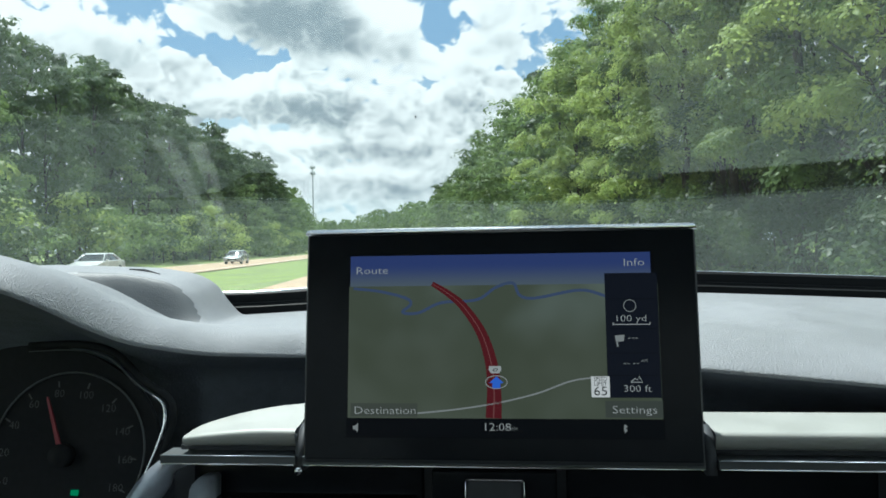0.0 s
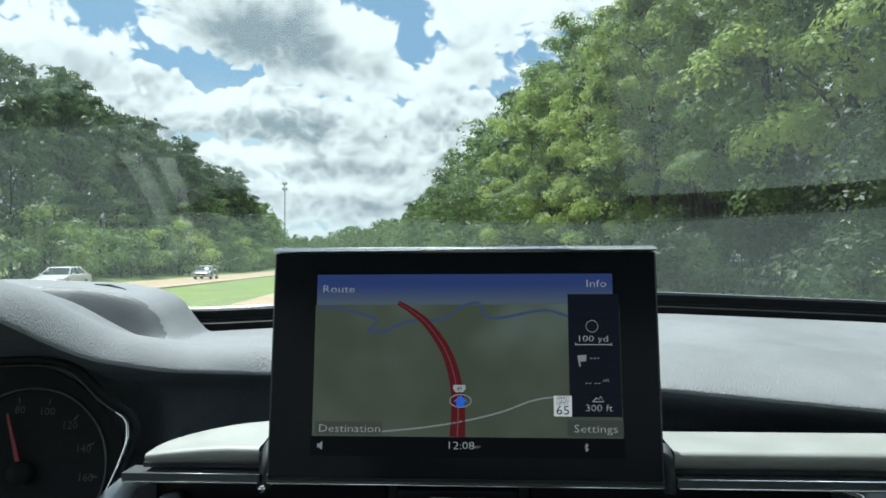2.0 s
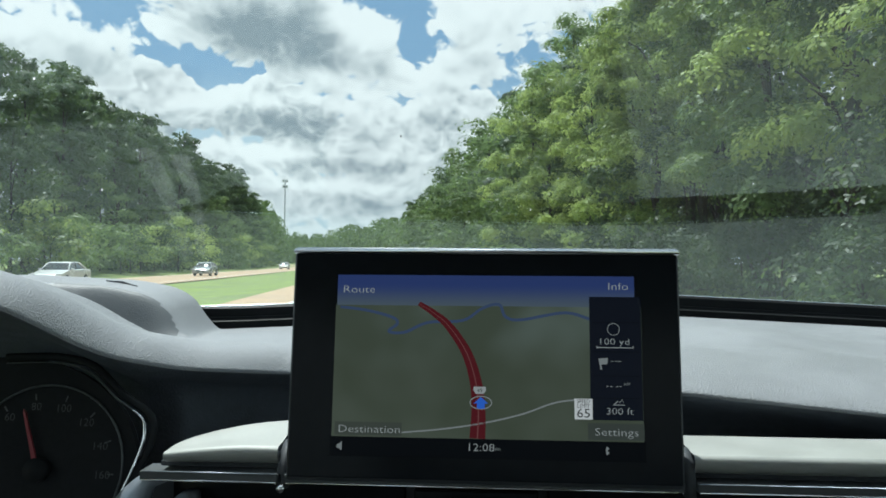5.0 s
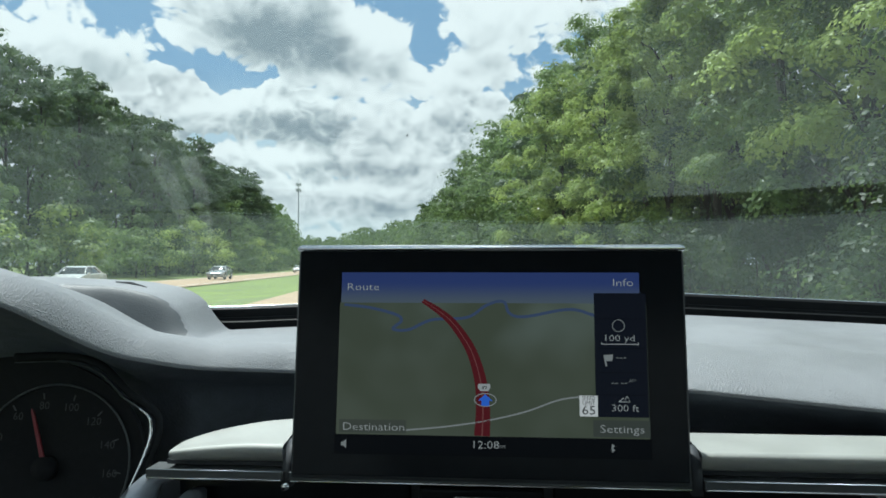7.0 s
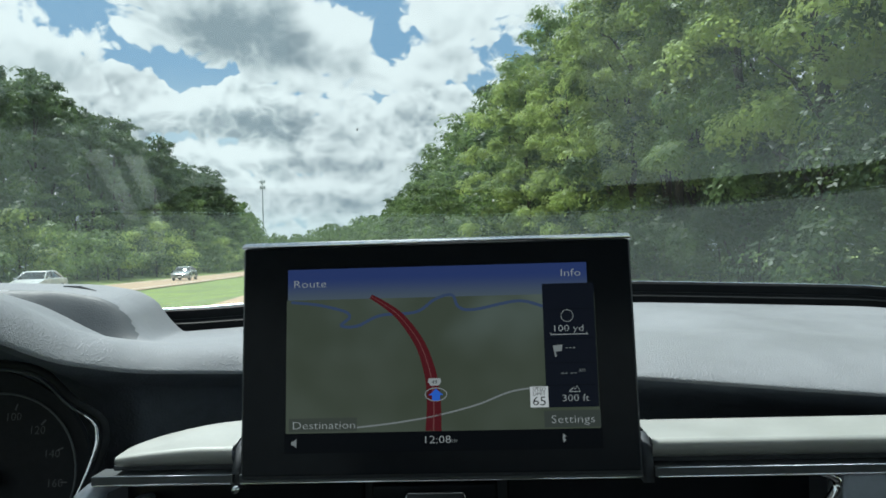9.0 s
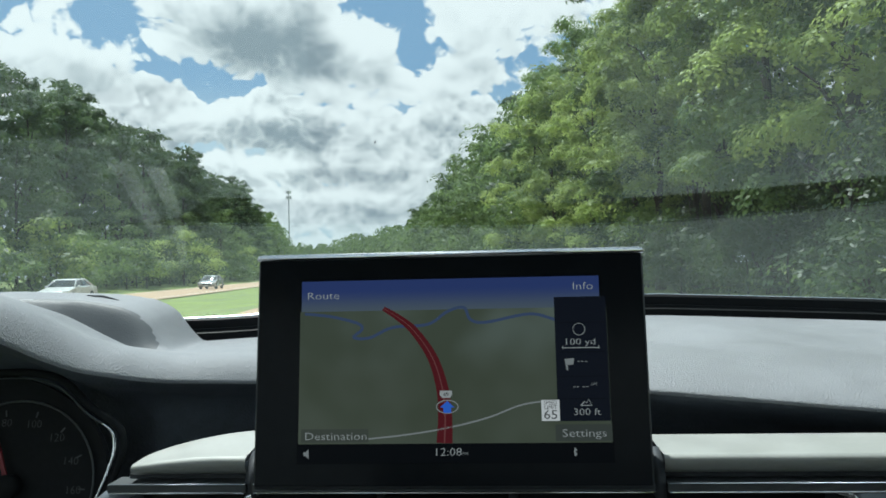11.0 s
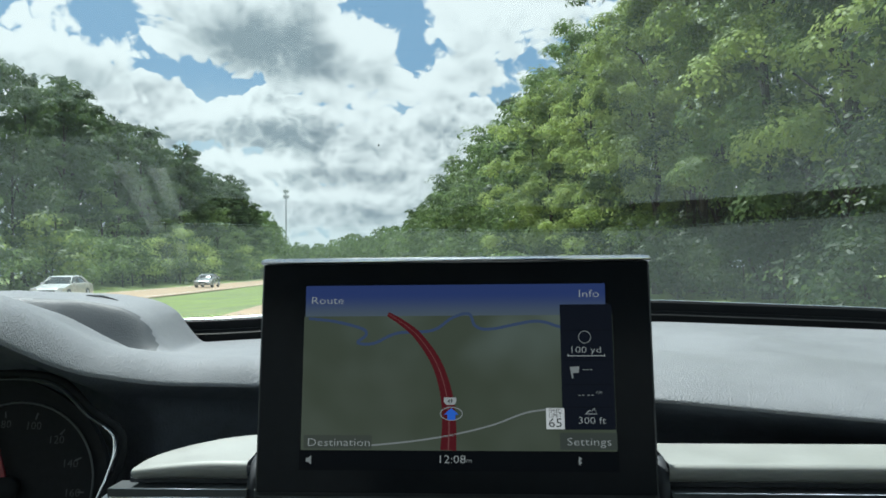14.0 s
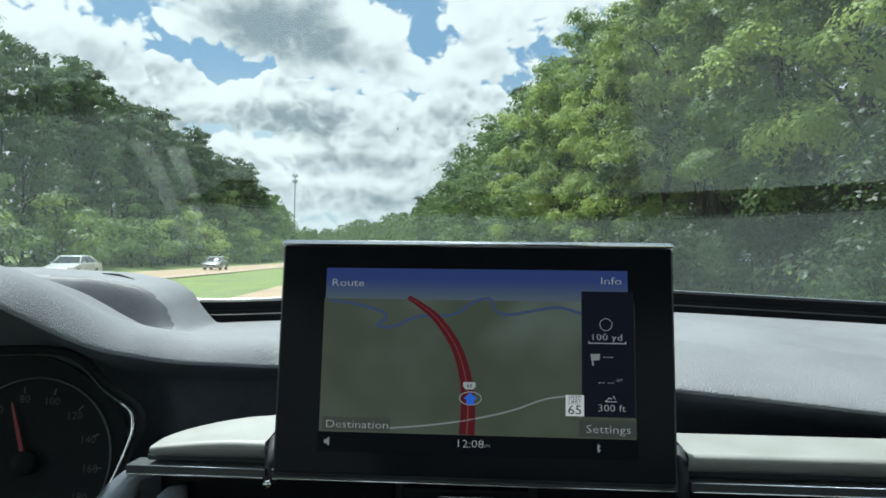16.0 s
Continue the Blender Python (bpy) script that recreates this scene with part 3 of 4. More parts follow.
    silver(-0.103, -0.034, True, 0.0065)
    silver(0.207, 0.62, False, 0.001)
    part("shadow_gap", box(-0.108, 0.62, 0.0, 0.03, 0.0268, 0.0295), BLACK, stack)
    for s0, s1 in ((-0.115, -0.0325), (-0.0285, 0.2005), (0.2075, 0.62)):
        part("trim_strip", box(s0, s1, -0.014, 0.004, 0.0218, 0.0268, 0.0004), STEEL_DIM, stack, "thin dark steel trim strip")
        part("strip_edge", tube([(s0 + 0.001, -0.0140, 0.0268), (s1 - 0.001, -0.0140, 0.0268)], 0.0003, 5), STEEL, stack, "fine upper edge of the trim strip", True)
        part("strip_edge", tube([(s0 + 0.001, -0.0143, 0.0219), (s1 - 0.001, -0.0143, 0.0219)], 0.0007, 5), CHROME, stack, "bright lower edge of the trim strip", True)
    part("lower_panel", box(-0.118, 0.62, 0.012, 0.05, -0.14, 0.0222), BLACK, stack, "black lower dash panel")

    def vent(s0, s1, lever):
        frame_ob = part("air_vent", box(s0, s1, 0.006, 0.013, -0.075, 0.0195, 0.002), PIANO, stack, "black air vent with slats", True)
        for k in range(4):
            slat = part("slat", box(s0 + 0.012, s1 - 0.004, -0.006, 0.007, -0.0022 - 0.016 * k, -0.0008 - 0.016 * k, 0.0004), PIANO, frame_ob)
            part("slat_edge", tube([(s0 + 0.03, -0.0062, -0.0015 - 0.016 * k), (s1 - 0.006, -0.0062, -0.0015 - 0.016 * k)], 0.0006, 5), CHROME, slat, "bright front edge of the slat", True)
        for s in lever:
            part("lever", prism([(s - 0.012, -0.06), (s - 0.002, 0.006), (s + 0.004, 0.0118), (s + 0.014, 0.0125), (s + 0.012, -0.06)], 0.0, 0.012, 0.0012), STEEL, frame_ob, "grey vertical vent lever", True).matrix_local = Matrix(((1, 0, 0, 0), (0, 0, -1, 0.004), (0, 1, 0, 0), (0, 0, 0, 1)))

    vent(-0.103, 0.040, (-0.098,))
    vent(0.125, 0.300, ())
    panel = part("centre_panel", box(0.046, 0.119, -0.002, 0.013, -0.08, 0.0165, 0.002), PIANO, stack, "gloss black centre panel", True)
    part("button", box(0.066, 0.100, -0.005, -0.0015, -0.02, 0.012, 0.002), BLACK, panel, "black square button with a light rim", True)
    outline = [(0.066, -0.0055, -0.02), (0.066, -0.0055, 0.0108), (0.0675, -0.0055, 0.012), (0.0985, -0.0055, 0.012), (0.1, -0.0055, 0.0108), (0.1, -0.0055, -0.02)]
    part("button_rim", tube(outline, 0.0005, 5), CHROME, panel, "thin bright button rim", True)
    # surrounds that turn down beside the outer vents
    left = curve_through([(-0.1, -0.006, 0.0215), (-0.112, -0.007, 0.019), (-0.120, -0.008, 0.010), (-0.133, -0.009, -0.008), (-0.15, -0.01, -0.04)])
    part("vent_surround", tube(left, [0.002 + 0.007 * min(1, i / 16) for i in range(len(left))], 10), STEEL, stack, "curved bluish steel vent surround", True)
    right = curve_through([(0.300, -0.008, 0.0215), (0.307, -0.009, 0.019), (0.309, -0.009, 0.014), (0.303, -0.009, 0.004), (0.285, -0.009, -0.02)])
    part("vent_surround", tube(right, 0.0028, 8), CHROME, stack, "bright curved vent corner", True)
    part("vent_cheek", box(0.312, 0.62, -0.006, 0.013, -0.1, 0.0205, 0.003), STEEL, stack, "smooth grey panel beside the vent", True)
    for s in (-0.0305, 0.204):
        fin = [(0.020 * math.cos(a) + 0.004, 0.022 + 0.020 * math.sin(a)) for a in np.linspace(0, math.pi, 14)] + [(-0.016, 0.018), (0.024, 0.018)]
        bm = prism(fin, -0.003, 0.003)
        bmesh.ops.rotate(bm, cent=(0, 0, 0), matrix=Matrix(((0, 0, 1), (1, 0, 0), (0, 1, 0))), verts=bm.verts)
        bmesh.ops.translate(bm, vec=(s, 0.004, 0), verts=bm.verts)
        part("side_fin", bm, BLACK, stack, "black rounded fin beside the display", True)
    bolt = part("bolt", tube([(-0.0305, -0.016, 0.0185), (-0.0305, -0.008, 0.0185)], 0.0022, 10), CHROME, stack, "small bright bolt head", True)


build_dashboard()


# ---- navigation display ----
def build_display():
    tilt = Matrix.LocRotScale((-0.1054, 0.4669, 1.1421), Euler((radians(90 - 8.0), 0, radians(-8.1))), None)
    screen = thing("navigation_display", "pop-up dashboard screen showing a road map, in a black frame", "display", tilt)
    # x along the screen, y up it, z towards the seats; the lit area starts at 0, 0 and runs right and down
    part("housing", box(-0.0278, 0.2004, -0.1195, 0.0148, -0.016, -0.0012, 0.003, 3), BLACK, screen, "black plastic screen housing", True)
    part("bezel", box(-0.0262, 0.1988, -0.1170, 0.0135, -0.0014, 0.0, 0.0005), PIANO, screen, "gloss black glass front")
    cap = [(-0.0285, 0.0140), (-0.0280, 0.0160), (-0.0262, 0.0172), (0.1988, 0.0172), (0.2006, 0.0160), (0.2011, 0.0140)]
    part("top_edge", prism(cap, -0.0165, 0.0005, 0.0005), CHROME, screen, "polished silver top edge", True)
    z = 0.0004
    U = 0.0002275

    def at(px, py):
        return (px - 163) * U, -(py - 120) * U * 0.948 - 0.0002

    def rect(name, x0, y0, x1, y1, mat, depth, label=""):
        (a, b), (c, d) = at(x0, y0), at(x1, y1)
        return part(name, sheet([[(a, b, depth), (c, b, depth)], [(a, d, depth), (c, d, depth)]]), mat, screen, label)

    sky = glow("map_sky", (0.016, 0.026, 0.085), 1.0, (0.046, 0.058, 0.072), 1, -0.0190, -0.004)
    land_mat = glow("map_land", (0.056, 0.068, 0.058), 1.0, (0.042, 0.049, 0.037), 1, -0.060, -0.022, 16.0)
    dark = glow("map_panel", (0.003, 0.004, 0.007), 1.0)
    bar = glow("map_bar", (0.0010, 0.0014, 0.0020), 1.0)
    red = glow("map_route", (0.046, 0.005, 0.007), 1.0)
    pale = glow("map_pale", (0.085, 0.03, 0.03), 1.0)
    river = glow("map_river", (0.026, 0.038, 0.072), 1.0)
    white = glow("map_text", (0.18, 0.185, 0.185), 1.0)
    dim = glow("map_dim_text", (0.12, 0.125, 0.125), 1.0)
    blue = glow("map_arrow", (0.02, 0.07, 0.32), 1.0)
    black = glow("map_ink", (0.012, 0.012, 0.012), 1.0)

    rect("map_sky", 161, 116, 928, 200, sky, z, "blue band of sky on the map")
    rect("map_land", 158, 199.5, 944, 553, land_mat, z, "grey-green land on the map")
    rect("map_bar", 155, 553, 948, 604, bar, z, "black status bar")
    path = curve_through([(530, 552), (532, 480), (525, 405), (500, 325), (455, 256), (415, 220), (376, 194)])
    part("map_river", band([at(*p) for p in curve_through([(170, 205), (240, 214), (308, 233), (320, 250), (299, 271), (340, 273), (400, 246), (490, 239), (540, 206), (583, 195), (600, 228), (640, 236), (750, 216), (815, 232)])], 0.0017, z + 0.0002), river, screen, "blue river line")
    part("map_route", band([at(*p) for p in path], [(40 - 29 * i / len(path)) * U for i in range(len(path))], z + 0.0003), red, screen, "thick dark red road line")
    part("map_divider", band([at(*p) for p in path], [(3.2 - 2.0 * i / len(path)) * U for i in range(len(path))], z + 0.0004), pale, screen)
    part("map_street", band([at(*p) for p in curve_through([(338, 540), (440, 529), (542, 512), (640, 487), (715, 458), (765, 448), (806, 447)])], 4 * U, z + 0.0003), dim, screen, "pale street line across the map")
    rect("side_panel", 813, 172, 943, 498, dark, z + 0.0005, "dark information column")
    for y in (240, 318, 382, 440):
        rect("panel_line", 820, y, 938, y + 1.5, bar, z + 0.0006)
    rect("corner_box", 806, 506, 945, 549, glow("map_box", (0.026, 0.030, 0.026), 1.0), z + 0.0004)
    rect("corner_box", 166, 514, 338, 549, glow("map_box_left", (0.030, 0.034, 0.028), 1.0), z + 0.0004)
    (a, b) = at(538, 458)
    part("position_ring", ring(a, b, 0.0062, 0.0036, 0.0003, z + 0.0008, sides=4, steps=28), dim, screen, "ring of the position marker")
    arrow = [at(538, 443), at(556, 460), at(548, 460), at(548, 474), at(528, 474), at(528, 460), at(520, 460)]
    part("position_arrow", prism(arrow, z + 0.0008, z + 0.0010), blue, screen, "blue arrow of the position marker")
    shield = [at(520, 416), at(550, 416), at(551, 426), at(545, 435), at(525, 435), at(519, 426)]
    part("route_shield", prism(shield, z + 0.0006, z + 0.0007), white, screen, "small white route shield")
    write("lettering", "49", 10 * U / 0.70, *at(535, 431), z + 0.0008, black, screen, "CENTER", "", 0.0)
    rect("limit_sign", 773, 443, 818, 497, glow("map_sign", (0.33, 0.33, 0.33), 1.0), z + 0.0006, "white speed limit sign")

    def say(body, px, py, cap, mat=white, align="LEFT", dz=0.0007, squeeze=1.0):
        x, y = at(px, py)
        ob = write("lettering", body, cap * U / 0.70, x, y, z + dz, mat, screen, align, "", 0.0 if mat is black else 0.012)
        ob.scale.x = squeeze
        return ob

    say("Route", 175, 166, 19, squeeze=1.3)
    say("Info", 914, 153, 19, align="RIGHT", squeeze=1.3)
    say("Destination", 174, 542, 19, squeeze=1.27)
    say("Settings", 932, 538, 19, align="RIGHT", squeeze=1.3)
    say("100 yd", 874, 300, 16, align="CENTER", squeeze=1.3)
    say("300 ft", 885, 483, 17, align="CENTER", squeeze=1.2)
    say("12:08", 502, 584, 19, squeeze=1.2)
    say("PM", 574, 583, 8, dim)
    say("AM", 896, 407, 8, dim)
    say("SPEED", 795.5, 455, 10, black, "CENTER", 0.0008, 0.85)
    say("LIMIT", 795.5, 467, 10, black, "CENTER", 0.0008, 0.95)
    say("65", 795.5, 492, 22, black, "CENTER", 0.0008, 1.15)
    for x in (853, 862, 876, 885):
        rect("dash_mark", x, 409, x + 6, 411, dim, z + 0.0008)
    rect("scale_bar", 831, 307, 921, 309, white, z + 0.0008, "scale bar under the distance")
    for x in (830, 920):
        rect("scale_tick", x, 303, x + 2, 310, white, z + 0.0008)
    for x in (866, 875, 884):
        rect("dash_mark", x, 343, x + 6, 345, dim, z + 0.0008)
    (a, b) = at(873, 259)
    part("compass_icon", ring(a, b, 0.0034, 0.0034, 0.0002, z + 0.0008, sides=4, steps=24), dim, screen)
    part("flag_icon", prism([at(834, 337), at(858, 335), at(856, 352), at(841, 353), at(843, 366), at(839, 367)], z + 0.0008, z + 0.0009), dim, screen, "small chequered flag")
    part("hill_icon", band([at(870, 458), at(880, 448), at(885, 452), at(890, 443), at(898, 458), at(870, 458)], 2 * U, z + 0.0008), white, screen, "small hill outline")
    part("sound_icon", prism([at(173, 573), at(178, 573), at(186, 566), at(186, 590), at(178, 583), at(173, 583)], z + 0.0006, z + 0.0007), dim, screen, "small loudspeaker sign")
    part("link_icon", prism([at(851, 565), at(858, 571), at(853, 576), at(858, 582), at(851, 588), at(849, 576)], z + 0.0006, z + 0.0007), dim, screen, "small pale link sign")
    rect("lower_line", 150, 603, 950, 604.5, bar, z + 0.0002)


build_display()


# ---- instrument cluster ----
def build_cluster():
    m = Matrix.LocRotScale((-0.296, 0.512, 1.019), Euler((radians(78), 0, radians(-6))), None)
    cluster = thing("instrument_cluster", "unlit black speedometer dial with a red needle", "instrument cluster", m)
    part("dial_plate", prism([(0.090 * math.cos(a) - 0.03, 0.070 * math.sin(a)) for a in np.linspace(0, 2 * math.pi, 60, endpoint=False)], -0.012, -0.006), FACE, cluster, "matt black dial plate")
    faint = material("dial_print", (0.085, 0.09, 0.095), 0.6, scale=50, vary=0.1)
    red = material("needle_red", (0.24, 0.012, 0.024), 0.5, scale=50, vary=0.1)
    part("dial_ring", ring(0, 0, 0.0515, 0.0515, 0.0007, -0.004), STEEL_DIM, cluster, "thin dark metal ring round the dial", True)
    rim = curve_through([(-0.028, 0.065), (0.004, 0.0655), (0.027, 0.060), (0.047, 0.043), (0.0625, 0.033), (0.0668, 0.025), (0.0655, 0.012), (0.054, -0.018), (0.032, -0.060)], 10)
    bend_at = 36
    # one rim in two metals, so its lit and shaded runs are coloured in
    part("outer_ring", tube([(x, y, 0.004) for x, y in rim[bend_at:]], [0.0005 + 0.0007 * math.exp(-((i - 20) / 14) ** 2) for i in range(len(rim) - bend_at)], 8), CHROME, cluster, "bright outer rim of the cluster", True)
    part("outer_ring", tube([(x, y, 0.004) for x, y in rim[: bend_at + 1]], [0.0003 + 0.0004 * i / bend_at for i in range(bend_at + 1)], 8), STEEL_DIM, cluster, "shade-toned upper rim of the cluster", True)
    part("inner_cowl", tube([(x * 1.06, y * 1.06, 0.001) for x, y in rim], 0.0026, 8), FACE, cluster, "dark cowl behind the rim", True)
    # the pointer and the numbers stand deeper than the ring, off its middle
    cx, cy = -0.003, -0.002
    for value in range(0, 181, 20):
        a = radians(202 - value * 1.28)
        write("dial_number", str(value), 0.0072, cx + 0.041 * math.cos(a), cy + 0.041 * math.sin(a) - 0.003, -0.0055, faint, cluster, "CENTER")
        bm = box(0.0445, 0.0485, -0.0004, 0.0004, -0.0058, -0.0052)
        bmesh.ops.rotate(bm, cent=(0, 0, 0), matrix=Matrix.Rotation(a, 3, "Z"), verts=bm.verts)
        bmesh.ops.translate(bm, vec=(cx, cy, 0), verts=bm.verts)
        part("tick", bm, faint, cluster)
    bm = prism([(-0.004, -0.0016), (0.038, -0.0008), (0.040, 0.0), (0.038, 0.0008), (-0.004, 0.0016)], -0.003, -0.0015)
    bmesh.ops.rotate(bm, cent=(0, 0, 0), matrix=Matrix.Rotation(radians(109), 3, "Z"), verts=bm.verts)
    bmesh.ops.translate(bm, vec=(cx, cy, 0), verts=bm.verts)
    part("needle", bm, red, cluster, "red pointer")
    part("hub", tube([(cx, cy, -0.006), (cx, cy, 0.001)], 0.0075, 20), FACE, cluster, "black hub", True)
    part("tell_tale", box(0.004, 0.009, -0.027, -0.0235, -0.0058, -0.005), glow("green_light", (0.0, 0.12, 0.05), 1.0), cluster, "small green tell-tale light")


build_cluster()


def build_mirror():
    mirror = thing("rear_view_mirror", "black rear-view mirror hanging from the windshield", "mirror", pose(-0.0335, 0.36, 1.3107, 0, 0, 4) @ Matrix.Diagonal((0.8, 0.8, 0.8, 1)))
    outline = [(0.030 * math.cos(a) * (1 + 0.25 * abs(math.cos(a))), 0.030 * math.sin(a)) for a in np.linspace(0, 2 * math.pi, 48, endpoint=False)]
    bm = prism(outline, -0.02, 0.02)
    bmesh.ops.rotate(bm, cent=(0, 0, 0), matrix=Matrix.Rotation(radians(90), 3, "X"), verts=bm.verts)
    part("mirror_housing", bm, BLACK, mirror, "rounded black housing", True)
    part("mirror_arm", tube([(0, 0.01, 0.02), (0, 0.05, 0.06)], 0.012, 10), BLACK, mirror, "", True)


build_mirror()
# ---- trees ----
rng = np.random.default_rng(7)


def leaf_cloud(centres, normals, length, width, rng):
    """Folded pointed leaves, two faces each, at the given places."""
    n = len(centres)
    normals = normals / np.linalg.norm(normals, axis=1, keepdims=True)
    any_way = rng.normal(size=(n, 3))
    along = any_way - normals * (any_way * normals).sum(1, keepdims=True)
    along /= np.linalg.norm(along, axis=1, keepdims=True)
    side = np.cross(normals, along)
    size = rng.uniform(0.6, 1.35, (n, 1))
    a, b = along * length * size / 2, side * width * size / 2
    lift = normals * width * size * 0.12
    verts = np.stack([centres - a, centres + b + lift, centres + a, centres - b + lift], 1).reshape(-1, 3)
    base = np.arange(n)[:, None] * 4
    faces = np.concatenate([base + [0, 1, 2], base + [0, 2, 3]], 1).reshape(-1, 3)
    return verts, faces


def triangles(name, verts, faces):
    mesh = bpy.data.meshes.new(name)
    mesh.vertices.add(len(verts))
    mesh.vertices.foreach_set("co", np.ascontiguousarray(verts, dtype=np.float32).ravel())
    mesh.loops.add(faces.size)
    mesh.loops.foreach_set("vertex_index", np.ascontiguousarray(faces, dtype=np.int32).ravel())
    mesh.polygons.add(len(faces))
    mesh.polygons.foreach_set("loop_start", np.arange(0, faces.size, 3, dtype=np.int32))
    mesh.update(calc_edges=True)
    return mesh


def crown_clumps(kind, h, r, count, rng):
    """Places and sizes of the foliage sprays of one tree: boughs all round a lobed crown, each with sprays on its upper and outer side."""
    out = []
    turn = rng.uniform(0, 2 * math.pi, 4)
    each = 5 if kind in ("shrub", "pine") else 6
    boughs = count // each
    for i in range(boughs):
        a = i * 2.4 + rng.uniform(-0.5, 0.5)
        k = (i + rng.uniform(0, 1)) / boughs
        if kind == "pine":
            k = k ** 0.8
            z, reach = h * (0.30 + 0.66 * k), r * (1.05 - 0.75 * k ** 2.2) * (0.8 + 0.22 * math.sin(k * 19 + turn[0]))
        elif kind == "high":
            z, reach = h * (0.22 + 0.74 * k), r * (0.6 + 0.45 * math.sin(math.pi * k)) * (1 - 0.5 * k ** 4)
        elif kind == "shrub":
            z, reach = h * (0.10 + 0.82 * k), r * math.sqrt(max(0.05, 1 - k * k))
        else:
            z, reach = h * (0.08 + 0.87 * k), r * (0.60 + 0.45 * math.sin(math.pi * min(1, k * 0.9 + 0.16))) * (1 - 0.62 * k ** 4)
        lobe = math.sin(2 * a + turn[1] + 0.25 * z) * math.sin(z * 0.75 + turn[2])
        d = reach * (0.80 + 0.16 * lobe) * (rng.uniform(0.85, 1.0) if i % 4 else rng.uniform(0.4, 0.8))
        big = rng.uniform(0.75, 1.3) * 1.45 * r / math.sqrt(boughs)
        for j in range(each):
            way = rng.normal(size=3)
            way[2] = abs(way[2]) * (1.0 if rng.uniform() < 0.8 else -0.6)
            way += np.array([math.cos(a), math.sin(a), 0.0]) * 0.7
            way *= rng.uniform(0.6, 1.0) * big / np.linalg.norm(way)
            out.append((d * math.cos(a) + way[0], d * math.sin(a) + way[1], min(z + way[2] * 0.62, h * 0.985), rng.uniform(0.6, 1.25)))
    out = np.array(out)
    out[:, 2] = np.maximum(out[:, 2], 0.05 * h)
    return out


def crown_mesh(name, kind, h, r, count, per, leaf, seed):
    g = np.random.default_rng(seed)
    clumps = crown_clumps(kind, h, r, count, g)
    size = (1.45 if kind == "pine" else 1.65) * r / math.sqrt(count)
    flat = np.array([1.25, 1.25, 0.50]) if kind == "pine" else np.array([1.1, 1.1, 0.72])
    places, normals = [], []
    for x, y, z, s in clumps:
        way = g.normal(size=(per, 3))
        way[:, 2] = np.abs(way[:, 2]) * np.where(g.uniform(size=per) < 0.78, 1.0, -0.7)
        way /= np.linalg.norm(way, axis=1, keepdims=True)
        far = g.uniform(0.55, 1.0, (per, 1)) ** 0.5 * (1 + 0.22 * np.sin(way @ g.normal(size=(3, 1)) * 5.0))
        spray = way * far * s * size * flat
        out = np.array([x, y, 0]) / (math.hypot(x, y) + 0.01)
        spray += out * 0.3 * s * size - np.array([0, 0, 1]) * (np.abs(spray @ out[:, None]) * 0.22)
        places.append(np.array([x, y, z]) + spray)
        normals.append(way + out * 0.30 + np.array([-0.05, 0.1, 0.55]) + g.normal(size=(per, 3)) * 0.18)
    width = leaf * (0.30 if kind == "pine" else 0.62)
    verts, faces = leaf_cloud(np.concatenate(places), np.concatenate(normals), leaf, width, g)
    # larger leaves deep inside, which close the crown against the light
    core, core_normals = [], []
    n = 5 if kind == "high" else 9
    for x, y, z, s in clumps:
        core.append(np.array([x, y, z]) * g.uniform(0.2, 0.72, (n, 1)) ** np.array([1, 1, 0]) + g.normal(size=(n, 3)) * size * 0.4)
        core_normals.append(g.normal(size=(n, 3)) + np.array([x, y, 0]) / (r + 0.01))
    big, big_faces = leaf_cloud(np.concatenate(core), np.concatenate(core_normals), 0.26 * size + leaf * 0.7, 0.22 * size + leaf * 0.5, g)
    return triangles(name, np.concatenate([verts, big]), np.concatenate([faces, big_faces + len(verts)])), clumps


def wood_mesh(kind, h, clumps, seed):
    """Tapered trunk with limbs that reach for some of the clumps."""
    g = np.random.default_rng(seed + 100)
    bm = bmesh.new()

    def add(points, radii, sides):
        piece = tube(points, radii, sides)
        mesh = bpy.data.meshes.new("limb")
        piece.to_mesh(mesh)
        piece.free()
        bm.from_mesh(mesh)
        bpy.data.meshes.remove(mesh)

    r0 = h * 0.014
    stem = [(g.normal() * 0.012 * h * k, g.normal() * 0.012 * h * k, h * k - 0.3) for k in np.linspace(0, 0.93, 8)]
    add(stem, [r0 * (1 - 0.85 * k) * (1.35 if k == 0 else 1) for k in np.linspace(0, 1, 8)], 8)
    for x, y, z, _ in clumps[:: len(clumps) // 8]:
        start = max(0.08, (z / h) - 0.12)
        p = Vector(stem[min(7, int(start * 7.5))])
        q = p.lerp(Vector((x, y, z)), 0.62)
        add([p, p.lerp(q, 0.5) + Vector((0, 0, 0.03 * h)), q], [r0 * 0.35, r0 * 0.22, r0 * 0.08], 5)
    mesh = bpy.data.meshes.new("trunk")
    bm.to_mesh(mesh)
    bm.free()
    return mesh


WORDS = {"broad": ("tall broadleaf tree with dense green crown at the forest edge", "tree", "forest edge trees"),
         "high": ("tall broadleaf tree with sunlit yellow-green crown on a bare trunk", "tree", "forest edge trees"),
         "pine": ("tall dark pine with ragged crown and bare lower trunk", "pine tree", "roadside pines"),
         "shrub": ("bright green leafy shrub at the foot of the trees", "shrub", "roadside shrubs")}


